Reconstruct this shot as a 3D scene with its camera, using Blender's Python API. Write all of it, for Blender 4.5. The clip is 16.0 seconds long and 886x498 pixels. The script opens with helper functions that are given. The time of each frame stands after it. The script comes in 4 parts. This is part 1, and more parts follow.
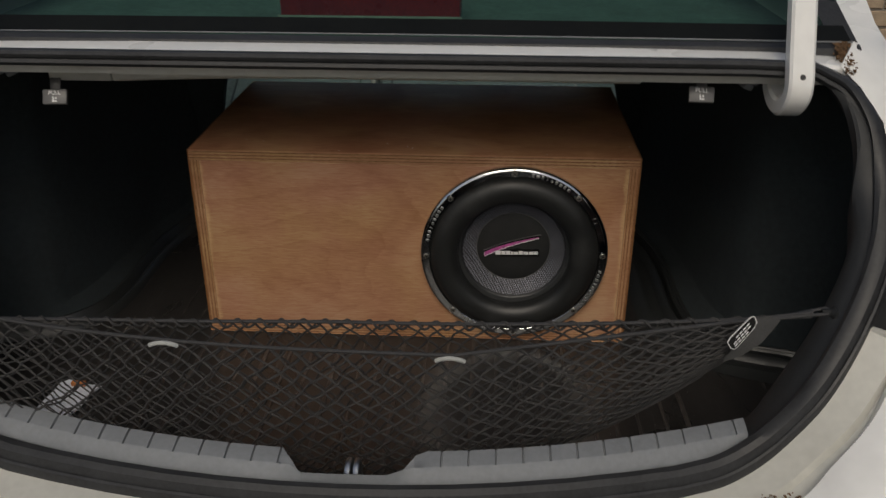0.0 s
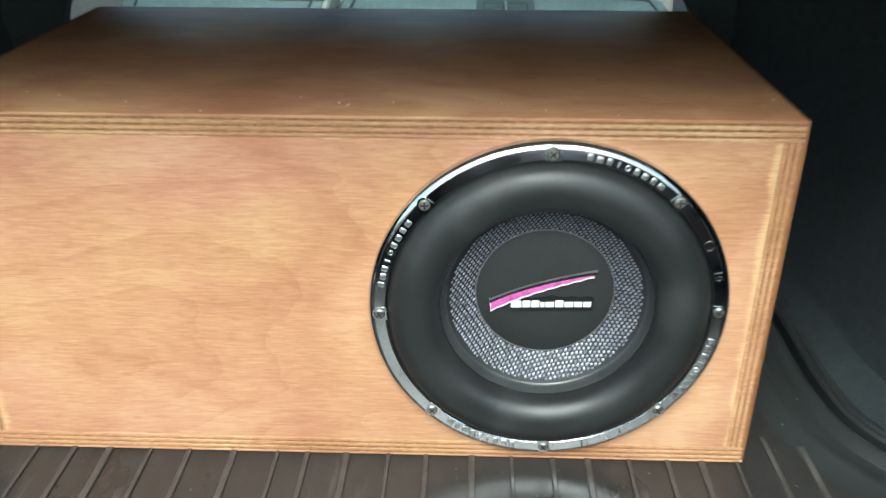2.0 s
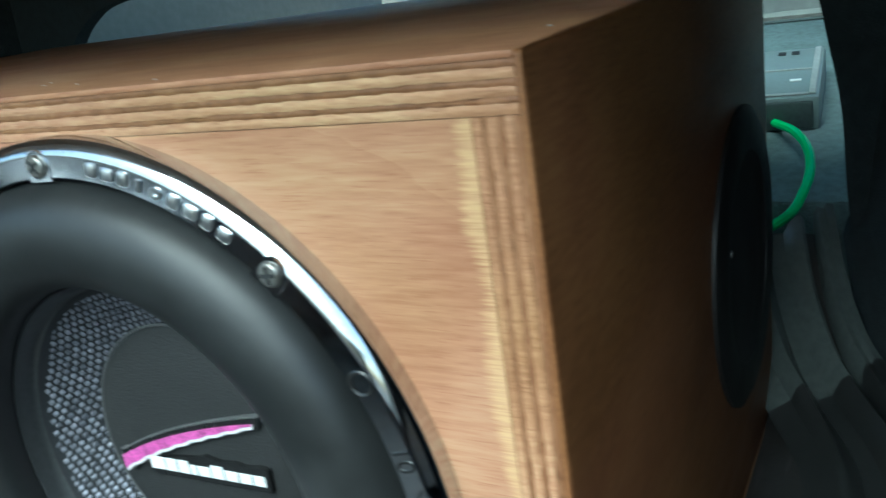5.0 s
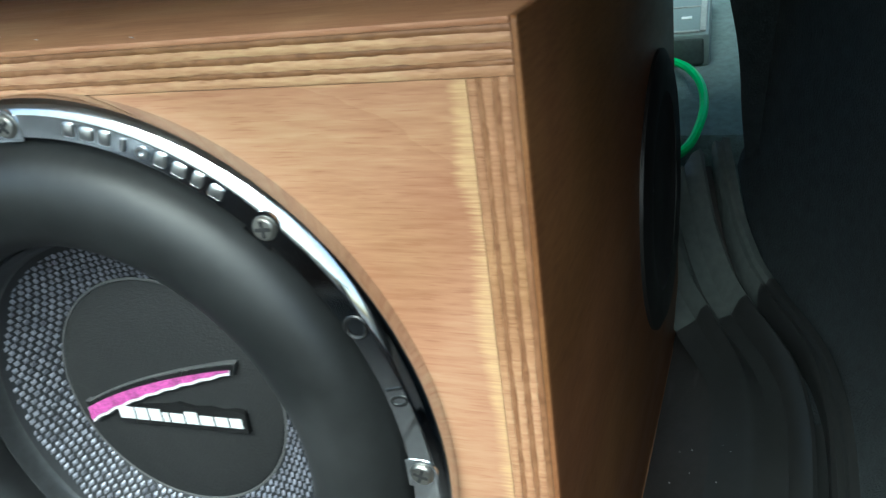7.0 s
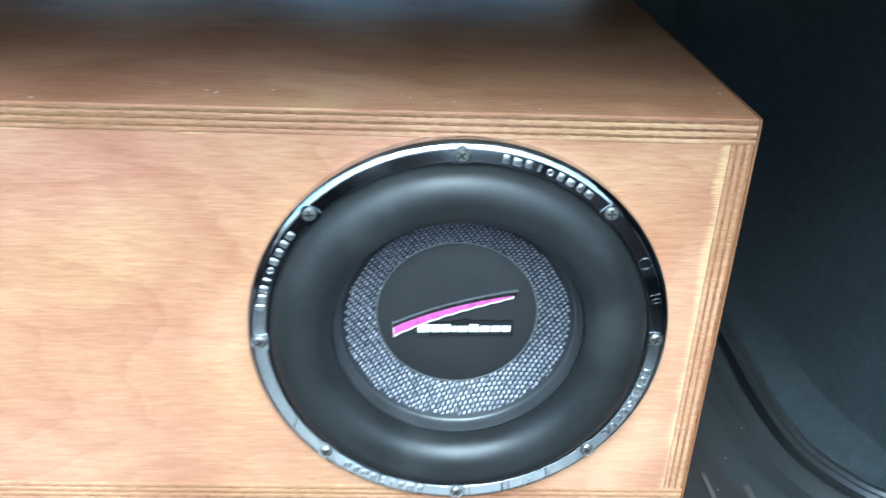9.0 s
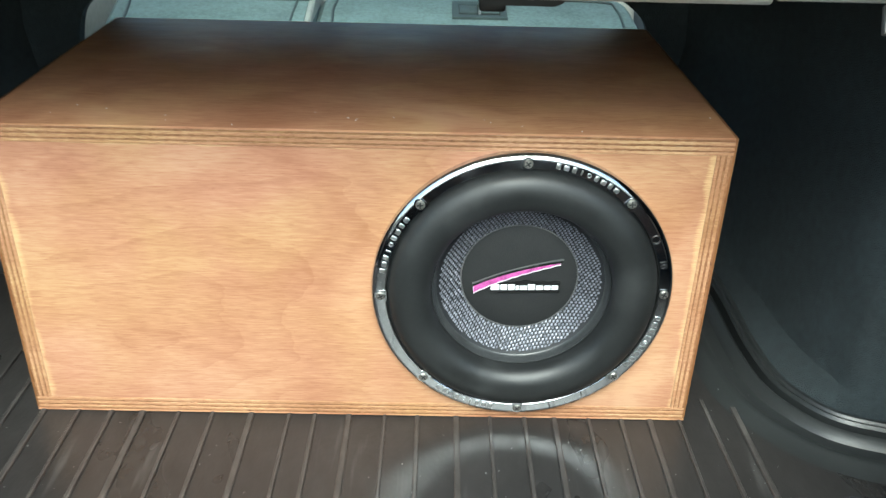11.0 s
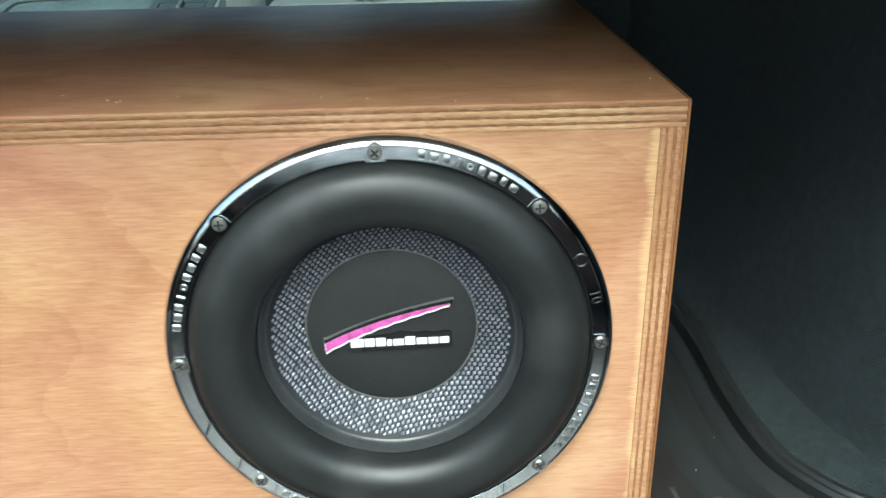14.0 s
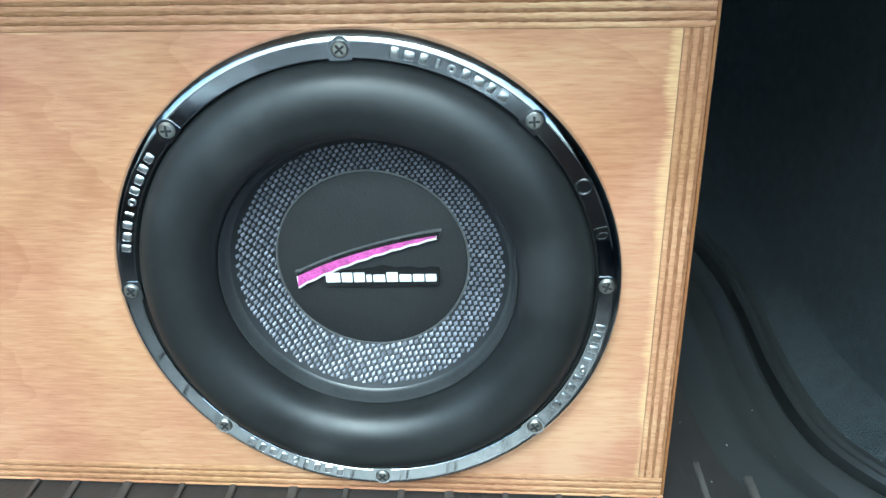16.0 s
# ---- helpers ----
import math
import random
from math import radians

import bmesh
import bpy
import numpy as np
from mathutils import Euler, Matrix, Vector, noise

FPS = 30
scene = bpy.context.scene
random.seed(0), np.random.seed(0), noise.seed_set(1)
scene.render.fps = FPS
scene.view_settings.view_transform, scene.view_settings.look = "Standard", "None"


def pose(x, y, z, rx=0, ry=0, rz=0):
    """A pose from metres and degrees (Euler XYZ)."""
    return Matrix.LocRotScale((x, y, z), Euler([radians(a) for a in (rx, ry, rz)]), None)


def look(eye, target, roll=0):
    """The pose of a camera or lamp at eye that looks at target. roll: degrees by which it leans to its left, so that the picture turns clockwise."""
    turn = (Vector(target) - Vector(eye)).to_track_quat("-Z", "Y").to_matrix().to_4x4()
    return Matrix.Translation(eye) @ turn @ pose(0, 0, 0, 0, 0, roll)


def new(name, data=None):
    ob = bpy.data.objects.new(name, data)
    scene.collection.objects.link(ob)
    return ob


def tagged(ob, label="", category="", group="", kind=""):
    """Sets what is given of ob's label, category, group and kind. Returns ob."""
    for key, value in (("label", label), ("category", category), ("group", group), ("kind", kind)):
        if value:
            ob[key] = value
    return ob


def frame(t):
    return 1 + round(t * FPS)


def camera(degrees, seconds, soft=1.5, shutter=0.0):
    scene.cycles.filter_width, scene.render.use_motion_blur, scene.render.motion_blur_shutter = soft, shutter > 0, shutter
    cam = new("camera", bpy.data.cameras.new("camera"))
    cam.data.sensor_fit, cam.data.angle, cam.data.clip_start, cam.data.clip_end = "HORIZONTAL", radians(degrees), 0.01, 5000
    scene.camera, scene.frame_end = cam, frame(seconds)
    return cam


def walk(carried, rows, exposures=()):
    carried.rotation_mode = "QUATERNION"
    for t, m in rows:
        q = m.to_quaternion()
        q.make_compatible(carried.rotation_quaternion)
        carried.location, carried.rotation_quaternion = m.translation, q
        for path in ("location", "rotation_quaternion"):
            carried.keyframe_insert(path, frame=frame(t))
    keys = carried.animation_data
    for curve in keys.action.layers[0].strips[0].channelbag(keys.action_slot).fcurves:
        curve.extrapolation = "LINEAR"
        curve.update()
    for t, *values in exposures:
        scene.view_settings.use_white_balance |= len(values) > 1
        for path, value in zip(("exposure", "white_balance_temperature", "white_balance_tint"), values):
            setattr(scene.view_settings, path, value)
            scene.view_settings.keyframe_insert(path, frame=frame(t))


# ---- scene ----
cam = camera(54.7, 16.0, soft=1.4, shutter=0.5)
PATH = [
    (0, (-0.042, -1.148, 0.717), (-0.141, 0.646, -0.161), 0.1),
    (0.5, (-0.035, -1.091, 0.667), (-0.111, 0.707, -0.206), -0.9),
    (1, (0.011, -0.917, 0.603), (-0.054, 0.882, -0.27), -0.4),
    (1.5, (0.009, -0.74, 0.562), (-0.072, 1.055, -0.316), 0.5),
    (2, (-0.062, -0.578, 0.493), (-0.121, 1.206, -0.411), 0.1),
    (2.5, (-0.068, -0.472, 0.444), (-0.111, 1.284, -0.512), -0.7),
    (3, (-0.038, -0.396, 0.387), (-0.047, 1.327, -0.629), 0.1),
    (3.5, (0.063, -0.333, 0.351), (-0.176, 1.365, -0.679), -2.2),
    (4, (0.161, -0.276, 0.344), (-0.597, 1.321, -0.592), -9.9),
    (4.5, (0.216, -0.221, 0.339), (-0.683, 1.401, -0.409), -8.3),
    (5, (0.26, -0.195, 0.326), (-0.705, 1.441, -0.3), -8.8),
    (5.2, (0.271, -0.19, 0.322), (-0.665, 1.45, -0.338), -9.2),
    (7.3, (0.22, -0.241, 0.353), (-0.449, 1.457, -0.465), -7.1),
    (7.5, (0.203, -0.268, 0.366), (-0.415, 1.446, -0.458), -6.3),
    (8, (0.146, -0.327, 0.387), (-0.111, 1.456, -0.48), -2.6),
    (8.5, (0.064, -0.384, 0.422), (0.05, 1.38, -0.52), -0.2),
    (9, (-0.03, -0.481, 0.462), (0.036, 1.295, -0.455), 2.1),
    (9.5, (-0.068, -0.543, 0.49), (0.03, 1.215, -0.459), 4.3),
    (9.7, (-0.064, -0.556, 0.497), (0.011, 1.194, -0.468), 4.8),
    (11.8, (-0.111, -0.761, 0.578), (-0.096, 1.038, -0.294), 0.0),
    (12, (-0.117, -0.771, 0.566), (-0.09, 1.051, -0.259), 0.2),
    (12.5, (-0.107, -0.762, 0.565), (-0.069, 1.061, -0.257), -0.1),
    (13, (-0.07, -0.701, 0.542), (-0.026, 1.117, -0.29), -1.1),
    (13.5, (-0.011, -0.564, 0.476), (0.032, 1.251, -0.364), -1.1),
    (14, (0.022, -0.465, 0.429), (0.068, 1.353, -0.402), -1.1),
    (14.5, (0.043, -0.44, 0.403), (0.002, 1.373, -0.441), -0.9),
    (15, (0.054, -0.427, 0.388), (-0.058, 1.384, -0.453), -1.1),
    (15.5, (0.065, -0.422, 0.385), (-0.057, 1.371, -0.492), -1.1),
    (16, (0.075, -0.412, 0.375), (-0.065, 1.376, -0.512), -1.4),
]
EXPOSURES = [
    (0.0, -0.85, 6900, 8), (0.5, -0.35, 6900, 8), (1.0, 0.65, 6750, 5), (1.5, 1.65, 5850, -6), (2.0, 1.55, 5700, -8), (2.5, 1.43, 5700, -8), (3.0, 1.22, 5500, -8), (3.5, 1.45, 4950, -8),
    (5.0, 1.35, 5050, -16), (7.5, 1.50, 5450, -10), (9.0, 1.93, 4650, -9), (9.5, 1.64, 5150, -8), (9.7, 1.62, 5250, -8), (12.0, 1.55, 5950, -8), (13.5, 1.40, 6000, -8), (14.5, 1.70, 5150, -12), (16.0, 1.58, 4900, -13),
]
walk(cam, [(t, look(eye, target, roll)) for t, eye, target, roll in PATH], EXPOSURES)

# ---- light: an overcast day behind and above the open boot ----
world = bpy.data.worlds.new("overcast_sky")
scene.world = world
world.use_nodes = True
sky = world.node_tree.nodes.new("ShaderNodeTexSky")
sky.sky_type, sky.sun_disc = "NISHITA", False
sky.sun_elevation, sky.sun_rotation = radians(49), radians(184)
sky.air_density, sky.dust_density = 1.0, 4.0
world.node_tree.links.new(sky.outputs[0], world.node_tree.nodes["Background"].inputs[0])
world.node_tree.nodes["Background"].inputs[1].default_value = 0.12
sun = new("sun", bpy.data.lights.new("sun", "SUN"))
sun.data.energy, sun.data.angle, sun.data.color = 1.8, radians(40), (1.0, 0.96, 0.9)
sun.matrix_world = look((-0.35, -2.6, 2.95), (-0.19, -0.2, 0.2))

# ---- materials ----
def material(name, color, rough=0.6, metal=0.0, vary=0.25, scale=30.0, bump=0.0, bump_scale=200.0, stretch=(1, 1, 1), spec=0.5, coat=0.0, dust=None):
    """A surface of one colour with variation at two scales and fine relief."""
    m = bpy.data.materials.new(name)
    m.use_nodes = True
    nt = m.node_tree
    b = nt.nodes["Principled BSDF"]
    b.inputs["Roughness"].default_value, b.inputs["Metallic"].default_value = rough, metal
    b.inputs["Specular IOR Level"].default_value, b.inputs["Coat Weight"].default_value = spec, coat
    co = nt.nodes.new("ShaderNodeTexCoord")
    mp = nt.nodes.new("ShaderNodeMapping")
    mp.inputs["Scale"].default_value = stretch
    nt.links.new(co.outputs["Object"], mp.inputs["Vector"])
    big, fine = nt.nodes.new("ShaderNodeTexNoise"), nt.nodes.new("ShaderNodeTexNoise")
    for n, s, d in ((big, scale, 3.0), (fine, scale * 9, 2.0)):
        n.inputs["Scale"].default_value, n.inputs["Detail"].default_value = s, d
        nt.links.new(mp.outputs[0], n.inputs["Vector"])
    add = nt.nodes.new("ShaderNodeMath")
    add.operation = "ADD"
    nt.links.new(big.outputs["Fac"], add.inputs[0])
    nt.links.new(fine.outputs["Fac"], add.inputs[1])
    ramp = nt.nodes.new("ShaderNodeMapRange")
    ramp.inputs["From Min"].default_value, ramp.inputs["From Max"].default_value = 0.6, 1.4
    ramp.inputs["To Min"].default_value, ramp.inputs["To Max"].default_value = 1 - vary, 1 + vary
    nt.links.new(add.outputs[0], ramp.inputs["Value"])
    mix = nt.nodes.new("ShaderNodeVectorMath")
    mix.operation = "SCALE"
    mix.inputs[0].default_value = color
    nt.links.new(ramp.outputs[0], mix.inputs["Scale"])
    col = mix.outputs[0]
    if dust:                                  # pale scuffs drawn out along one axis: colour, stretch, scale, threshold
        tone, pull, size, cut = dust
        dm, dn, lim, dx = (nt.nodes.new("ShaderNode" + k) for k in ("Mapping", "TexNoise", "MapRange", "Mix"))
        dm.inputs["Scale"].default_value = pull
        dn.inputs["Scale"].default_value, dn.inputs["Detail"].default_value = size, 4.0
        lim.inputs["From Min"].default_value, lim.inputs["From Max"].default_value = cut, cut + 0.14
        lim.inputs["To Max"].default_value = 0.75
        dx.data_type = "RGBA"
        dx.inputs["B"].default_value = (*tone, 1)
        nt.links.new(co.outputs["Object"], dm.inputs["Vector"])
        nt.links.new(dm.outputs[0], dn.inputs["Vector"])
        nt.links.new(dn.outputs["Fac"], lim.inputs["Value"])
        nt.links.new(lim.outputs[0], dx.inputs["Factor"])
        nt.links.new(col, dx.inputs["A"])
        col = dx.outputs["Result"]
    nt.links.new(col, b.inputs["Base Color"])
    rr = nt.nodes.new("ShaderNodeMapRange")
    rr.inputs["From Min"].default_value, rr.inputs["From Max"].default_value = 0.3, 0.7
    rr.inputs["To Min"].default_value, rr.inputs["To Max"].default_value = max(rough - 0.06, 0.02), min(rough + 0.06, 1)
    nt.links.new(big.outputs["Fac"], rr.inputs["Value"])
    nt.links.new(rr.outputs[0], b.inputs["Roughness"])
    if bump:
        bn, bu = nt.nodes.new("ShaderNodeTexNoise"), nt.nodes.new("ShaderNodeBump")
        bn.inputs["Scale"].default_value = bump_scale
        nt.links.new(mp.outputs[0], bn.inputs["Vector"])
        bu.inputs["Strength"].default_value, bu.inputs["Distance"].default_value = bump, 0.002
        nt.links.new(bn.outputs["Fac"], bu.inputs["Height"])
        nt.links.new(bu.outputs[0], b.inputs["Normal"])
    return m


def wood(name, dark, mid, light, stretch, wear=None, rough=0.42, figure=0.0, heart=None):
    """Stained plywood: fine grain along one axis, wide blotches, the contour figure of a peeled veneer, and edges sanded pale (wear: x0, x1, z0, z1)."""
    m = bpy.data.materials.new(name)
    m.use_nodes = True
    nt = m.node_tree
    b = nt.nodes["Principled BSDF"]
    co = nt.nodes.new("ShaderNodeTexCoord")

    def noise_of(scale, st, detail=3.0, distort=0.0, shift=(0, 0, 0)):
        mp, n = nt.nodes.new("ShaderNodeMapping"), nt.nodes.new("ShaderNodeTexNoise")
        mp.inputs["Scale"].default_value = st
        mp.inputs["Location"].default_value = shift
        n.inputs["Scale"].default_value, n.inputs["Detail"].default_value, n.inputs["Distortion"].default_value = scale, detail, distort
        nt.links.new(co.outputs["Object"], mp.inputs["Vector"])
        nt.links.new(mp.outputs[0], n.inputs["Vector"])
        return n.outputs["Fac"]

    def calc(op, a, c, clamp=False):
        n = nt.nodes.new("ShaderNodeMath")
        n.operation, n.use_clamp = op, clamp
        for i, v in enumerate((a, c)):
            if isinstance(v, (int, float)):
                n.inputs[i].default_value = v
            else:
                nt.links.new(v, n.inputs[i])
        return n.outputs[0]

    def mixed(fac, a, c, way="MIX"):
        mx = nt.nodes.new("ShaderNodeMix")
        mx.data_type, mx.blend_type = "RGBA", way
        for key, v in (("Factor", fac), ("A", a), ("B", c)):
            if isinstance(v, (int, float)):
                mx.inputs[key].default_value = v
            elif isinstance(v, tuple):
                mx.inputs[key].default_value = (*v, 1)
            else:
                nt.links.new(v, mx.inputs[key])
        return mx.outputs["Result"]

    blotch = noise_of(7.0, tuple(0.8 if a < 1 else a for a in stretch), 1.6, 1.6)
    bands = noise_of(56.0, tuple(0.17 if a < 1 else a for a in stretch), 5.0, 0.6)
    grain = noise_of(620.0, tuple(1.0 * a if a < 1 else a for a in stretch), 4.0, 0.2)
    pores = noise_of(1500.0, tuple(0.5 * a if a < 1 else a for a in stretch), 1.0)
    fleck = noise_of(240.0, tuple(1.3 * a if a < 1 else a for a in stretch), 2.5, 0.3)
    f = calc("ADD", calc("MULTIPLY", blotch, 0.66), calc("MULTIPLY", bands, 0.07))
    f = calc("ADD", f, calc("ADD", calc("MULTIPLY", fleck, 0.10), 0.185))
    f = calc("ADD", f, calc("MULTIPLY", calc("SUBTRACT", grain, 0.5), 0.52))
    # short dark pores along the grain
    f = calc("SUBTRACT", f, calc("MULTIPLY", calc("MULTIPLY", calc("SUBTRACT", 0.40, pores), 9.0, True), 0.15))
    if figure:
        # contour lines of a slow field, as peeling cuts through the growth rings
        field = noise_of(4.6, tuple(0.42 if a < 1 else a for a in stretch), 2.2, 0.5, (0.37, 0.0, 0.11))
        rings = calc("ADD", calc("MULTIPLY", field, 7.0), calc("MULTIPLY", bands, 0.5))
        if heart:
            off, far = nt.nodes.new("ShaderNodeMapping"), nt.nodes.new("ShaderNodeVectorMath")
            off.inputs["Location"].default_value, off.inputs["Scale"].default_value = (-0.42 * heart[0], 0, -heart[1]), (0.42, 0, 1)
            far.operation = "LENGTH"
            nt.links.new(co.outputs["Object"], off.inputs["Vector"])
            nt.links.new(off.outputs[0], far.inputs[0])
            rings = calc("ADD", calc("MULTIPLY", far.outputs["Value"], 20.0), calc("MULTIPLY", rings, 0.85))
        saw = calc("FRACT", rings, 0.0)
        f = calc("SUBTRACT", f, calc("MULTIPLY", calc("POWER", saw, 5.0), figure))
        patch = noise_of(11.0, tuple(0.75 if a < 1 else a for a in stretch), 2.0, 0.9, (0.2, 0.0, 0.5))
        f = calc("ADD", f, calc("MULTIPLY", calc("MULTIPLY", calc("SUBTRACT", patch, 0.57), 7.0, True), 0.15))
    ramp = nt.nodes.new("ShaderNodeValToRGB")
    e = ramp.color_ramp.elements
    e[0].position, e[0].color = 0.36, (*dark, 1)
    e[1].position, e[1].color = 0.84, (*light, 1)
    k = e.new(0.60)
    k.color = (*mid, 1)
    nt.links.new(f, ramp.inputs[0])
    col = ramp.outputs[0]
    # the stain drifts between pinkish and yellowish
    drift = noise_of(7.5, tuple(0.7 if a < 1 else a for a in stretch), 1.5, 0.8, (0.9, 0.0, 0.3))
    drift = calc("MULTIPLY", calc("SUBTRACT", drift, 0.36), 3.4, True)
    col = mixed(0.9, col, mixed(drift, (1.0, 0.968, 0.985), (1.0, 1.062, 0.905)), "MULTIPLY")
    if wear:
        sep = nt.nodes.new("ShaderNodeSeparateXYZ")
        nt.links.new(co.outputs["Object"], sep.inputs[0])
        x0, x1, z0, z1 = wear
        dx = calc("MINIMUM", calc("SUBTRACT", sep.outputs[0], x0), calc("SUBTRACT", x1, sep.outputs[0]))
        dz = calc("MULTIPLY", calc("MINIMUM", calc("SUBTRACT", sep.outputs[2], z0), calc("SUBTRACT", z1, sep.outputs[2])), 3.0)
        d = calc("MINIMUM", dx, calc("ADD", dz, 0.004))
        ragged = noise_of(13.0, (1, 1, 1), 3.0)
        fray = noise_of(1500.0, (0.045, 1, 1), 2.0)
        edge = calc("ADD", calc("MULTIPLY", calc("SUBTRACT", ragged, 0.36), 0.036), calc("MULTIPLY", calc("SUBTRACT", fray, 0.5), 0.0055))
        mask = calc("MULTIPLY", calc("MULTIPLY", calc("SUBTRACT", edge, d), 230.0, True), calc("ADD", 0.55, calc("MULTIPLY", calc("SUBTRACT", fray, 0.40), 2.5, True)), True)
        col = mixed(calc("MULTIPLY", mask, 0.58), col, (0.68, 0.475, 0.235))
    nt.links.new(col, b.inputs["Base Color"])
    sheen = nt.nodes.new("ShaderNodeMapRange")
    sheen.inputs["To Min"].default_value, sheen.inputs["To Max"].default_value = rough + 0.10, rough - 0.08
    nt.links.new(bands, sheen.inputs["Value"])
    nt.links.new(sheen.outputs[0], b.inputs["Roughness"])
    b.inputs["Specular IOR Level"].default_value = 0.20
    bu = nt.nodes.new("ShaderNodeBump")
    bu.inputs["Strength"].default_value, bu.inputs["Distance"].default_value = 0.22, 0.0006
    nt.links.new(grain, bu.inputs["Height"])
    nt.links.new(bu.outputs[0], b.inputs["Normal"])
    return m


W_DARK, W_MID, W_LIGHT = (0.328, 0.150, 0.087), (0.430, 0.225, 0.134), (0.500, 0.308, 0.190)
FACE = wood("stained_plywood_face", W_DARK, W_MID, W_LIGHT, (0.10, 1, 1), wear=(-0.3093, 0.3093, 0.0163, 0.2877), figure=0.09, heart=(-0.213, 0.077))
VENEER = wood("stained_plywood_veneer", (0.31, 0.140, 0.074), (0.435, 0.222, 0.122), (0.53, 0.31, 0.172), (0.10, 1, 1), figure=0.07)
# VENEER darkened for the side panels: their shade is in the colour
VENEER_SHADED = wood("stained_plywood_shaded", (0.15, 0.060, 0.025), (0.22, 0.095, 0.040), (0.29, 0.133, 0.057), (1, 0.12, 1), figure=0.06)
PLY_LIGHT = wood("pale_ply_edge", (0.27, 0.130, 0.066), (0.42, 0.225, 0.124), (0.57, 0.372, 0.212), (0.20, 1, 1.2))
PLY_DARK = wood("dark_ply_edge", (0.16, 0.073, 0.034), (0.25, 0.122, 0.060), (0.37, 0.20, 0.105), (0.3, 1, 0.3))
CHROME = material("chrome", (0.62, 0.64, 0.66), 0.11, 1.0, vary=0.12, scale=40)
STEEL = material("screw_steel", (0.38, 0.37, 0.34), 0.42, 1.0, vary=0.2, scale=200)
# near-black fill that puts the dark of holes and recesses into colour
HOLLOW_BLACK = material("hollow_black", (0.02, 0.02, 0.02), 0.6)
RUBBER = material("surround_rubber", (0.0125, 0.0135, 0.0135), 0.46, vary=0.3, scale=25, bump=0.12, bump_scale=60, spec=0.55, dust=((0.032, 0.033, 0.033), (1, 1, 1), 16.0, 0.55))
GASKET = material("gasket_foam", (0.012, 0.012, 0.012), 0.8)
CONE = material("cone_matt_black", (0.010, 0.011, 0.013), 0.6, scale=60)
WEAVE = material("woven_glass_fibre", (0.22, 0.225, 0.26), 0.36, 0.32, vary=0.75, scale=210)
BEAD = material("cone_bead_rubber", (0.034, 0.036, 0.037), 0.36, vary=0.3, scale=40)
CAP = material("dust_cap_felt", (0.0125, 0.013, 0.013), 0.75, vary=0.2, scale=60, bump=0.25, bump_scale=900)
EMBLEM_BLACK = material("emblem_gloss_black", (0.012, 0.012, 0.012), 0.25)
MAGENTA = material("emblem_magenta", (0.46, 0.085, 0.31), 0.45, vary=0.8, scale=130)
WHITE = material("white_print", (0.78, 0.78, 0.78), 0.45, vary=0.08)
PORT = material("port_black_plastic", (0.012, 0.012, 0.012), 0.5)
CARPET = material("boot_carpet_charcoal", (0.0215, 0.0290, 0.0322), 0.95, vary=0.35, scale=12, bump=0.8, bump_scale=700, dust=((0.058, 0.070, 0.076), (1, 1, 1), 900.0, 0.67))
MAT = material("rubber_mat", (0.026, 0.0242, 0.0232), 0.30, vary=0.35, scale=9, bump=0.12, bump_scale=300, stretch=(1, 0.5, 1), dust=((0.075, 0.071, 0.068), (1, 0.10, 1), 75.0, 0.63))
MAT_LIP = material("dusty_mat_lip", (0.024, 0.026, 0.026), 0.40, vary=0.12, scale=20)
# paler copy of the lip: cabin light on its back put into colour
LIP_LIT = material("lit_lip_plastic", (0.105, 0.122, 0.118), 0.22, vary=0.15, scale=20, bump=0.1, bump_scale=300)
RIB = material("worn_mat_rib", (0.048, 0.043, 0.040), 0.36, vary=0.7, scale=14, stretch=(1, 0.6, 1), dust=((0.12, 0.11, 0.10), (1, 0.4, 1), 30.0, 0.58))
TRIM_BLACK = material("black_trim_plastic", (0.011, 0.012, 0.013), 0.62, vary=0.25, scale=30, bump=0.2, bump_scale=500, spec=0.25)
TRIM_GREY = material("grey_sill_plastic", (0.185, 0.197, 0.211), 0.55, vary=0.12, scale=20, bump=0.25, bump_scale=900)
LINING_GREY = material("charcoal_lining_plastic", (0.018, 0.0195, 0.021), 0.55, vary=0.2, scale=18, bump=0.2, bump_scale=700)
SEAL = material("weatherstrip_rubber", (0.030, 0.031, 0.033), 0.45, vary=0.35, scale=25, spec=0.34)
PAINT = material("white_car_paint", (0.82, 0.82, 0.80), 0.28, vary=0.06, scale=5, coat=0.4)
PRIMER = material("cream_body_primer", (0.53, 0.525, 0.48), 0.4, vary=0.10, scale=9)
RUST = material("rust", (0.12, 0.066, 0.030), 0.9, vary=0.7, scale=120, bump=1.0, bump_scale=400)
CORD = material("black_elastic_cord", (0.028, 0.028, 0.030), 0.6, vary=0.4, scale=300, bump=0.3, bump_scale=1500)
NYLON = material("net_nylon", (0.030, 0.029, 0.029), 0.6, vary=0.5, scale=160, bump=0.6, bump_scale=900)
WEBBING = material("dark_grey_webbing", (0.055, 0.055, 0.055), 0.8, vary=0.25, scale=60, bump=0.6, bump_scale=900)
CLIP = material("pale_grey_clip", (0.34, 0.35, 0.34), 0.5)
BORDER = material("printed_black_border", (0.008, 0.009, 0.009), 0.5, vary=0.2, scale=10, spec=0.08)
PAPER = material("white_paper", (0.72, 0.75, 0.82), 0.7, vary=0.06)
ORANGE = material("orange_print", (0.55, 0.20, 0.06), 0.6)
SEAT_CARPET = material("seat_back_carpet", (0.155, 0.20, 0.20), 0.95, vary=0.3, scale=14, bump=0.7, bump_scale=600)
SEAT_DARK = material("seat_recess_plastic", (0.06, 0.075, 0.075), 0.55)
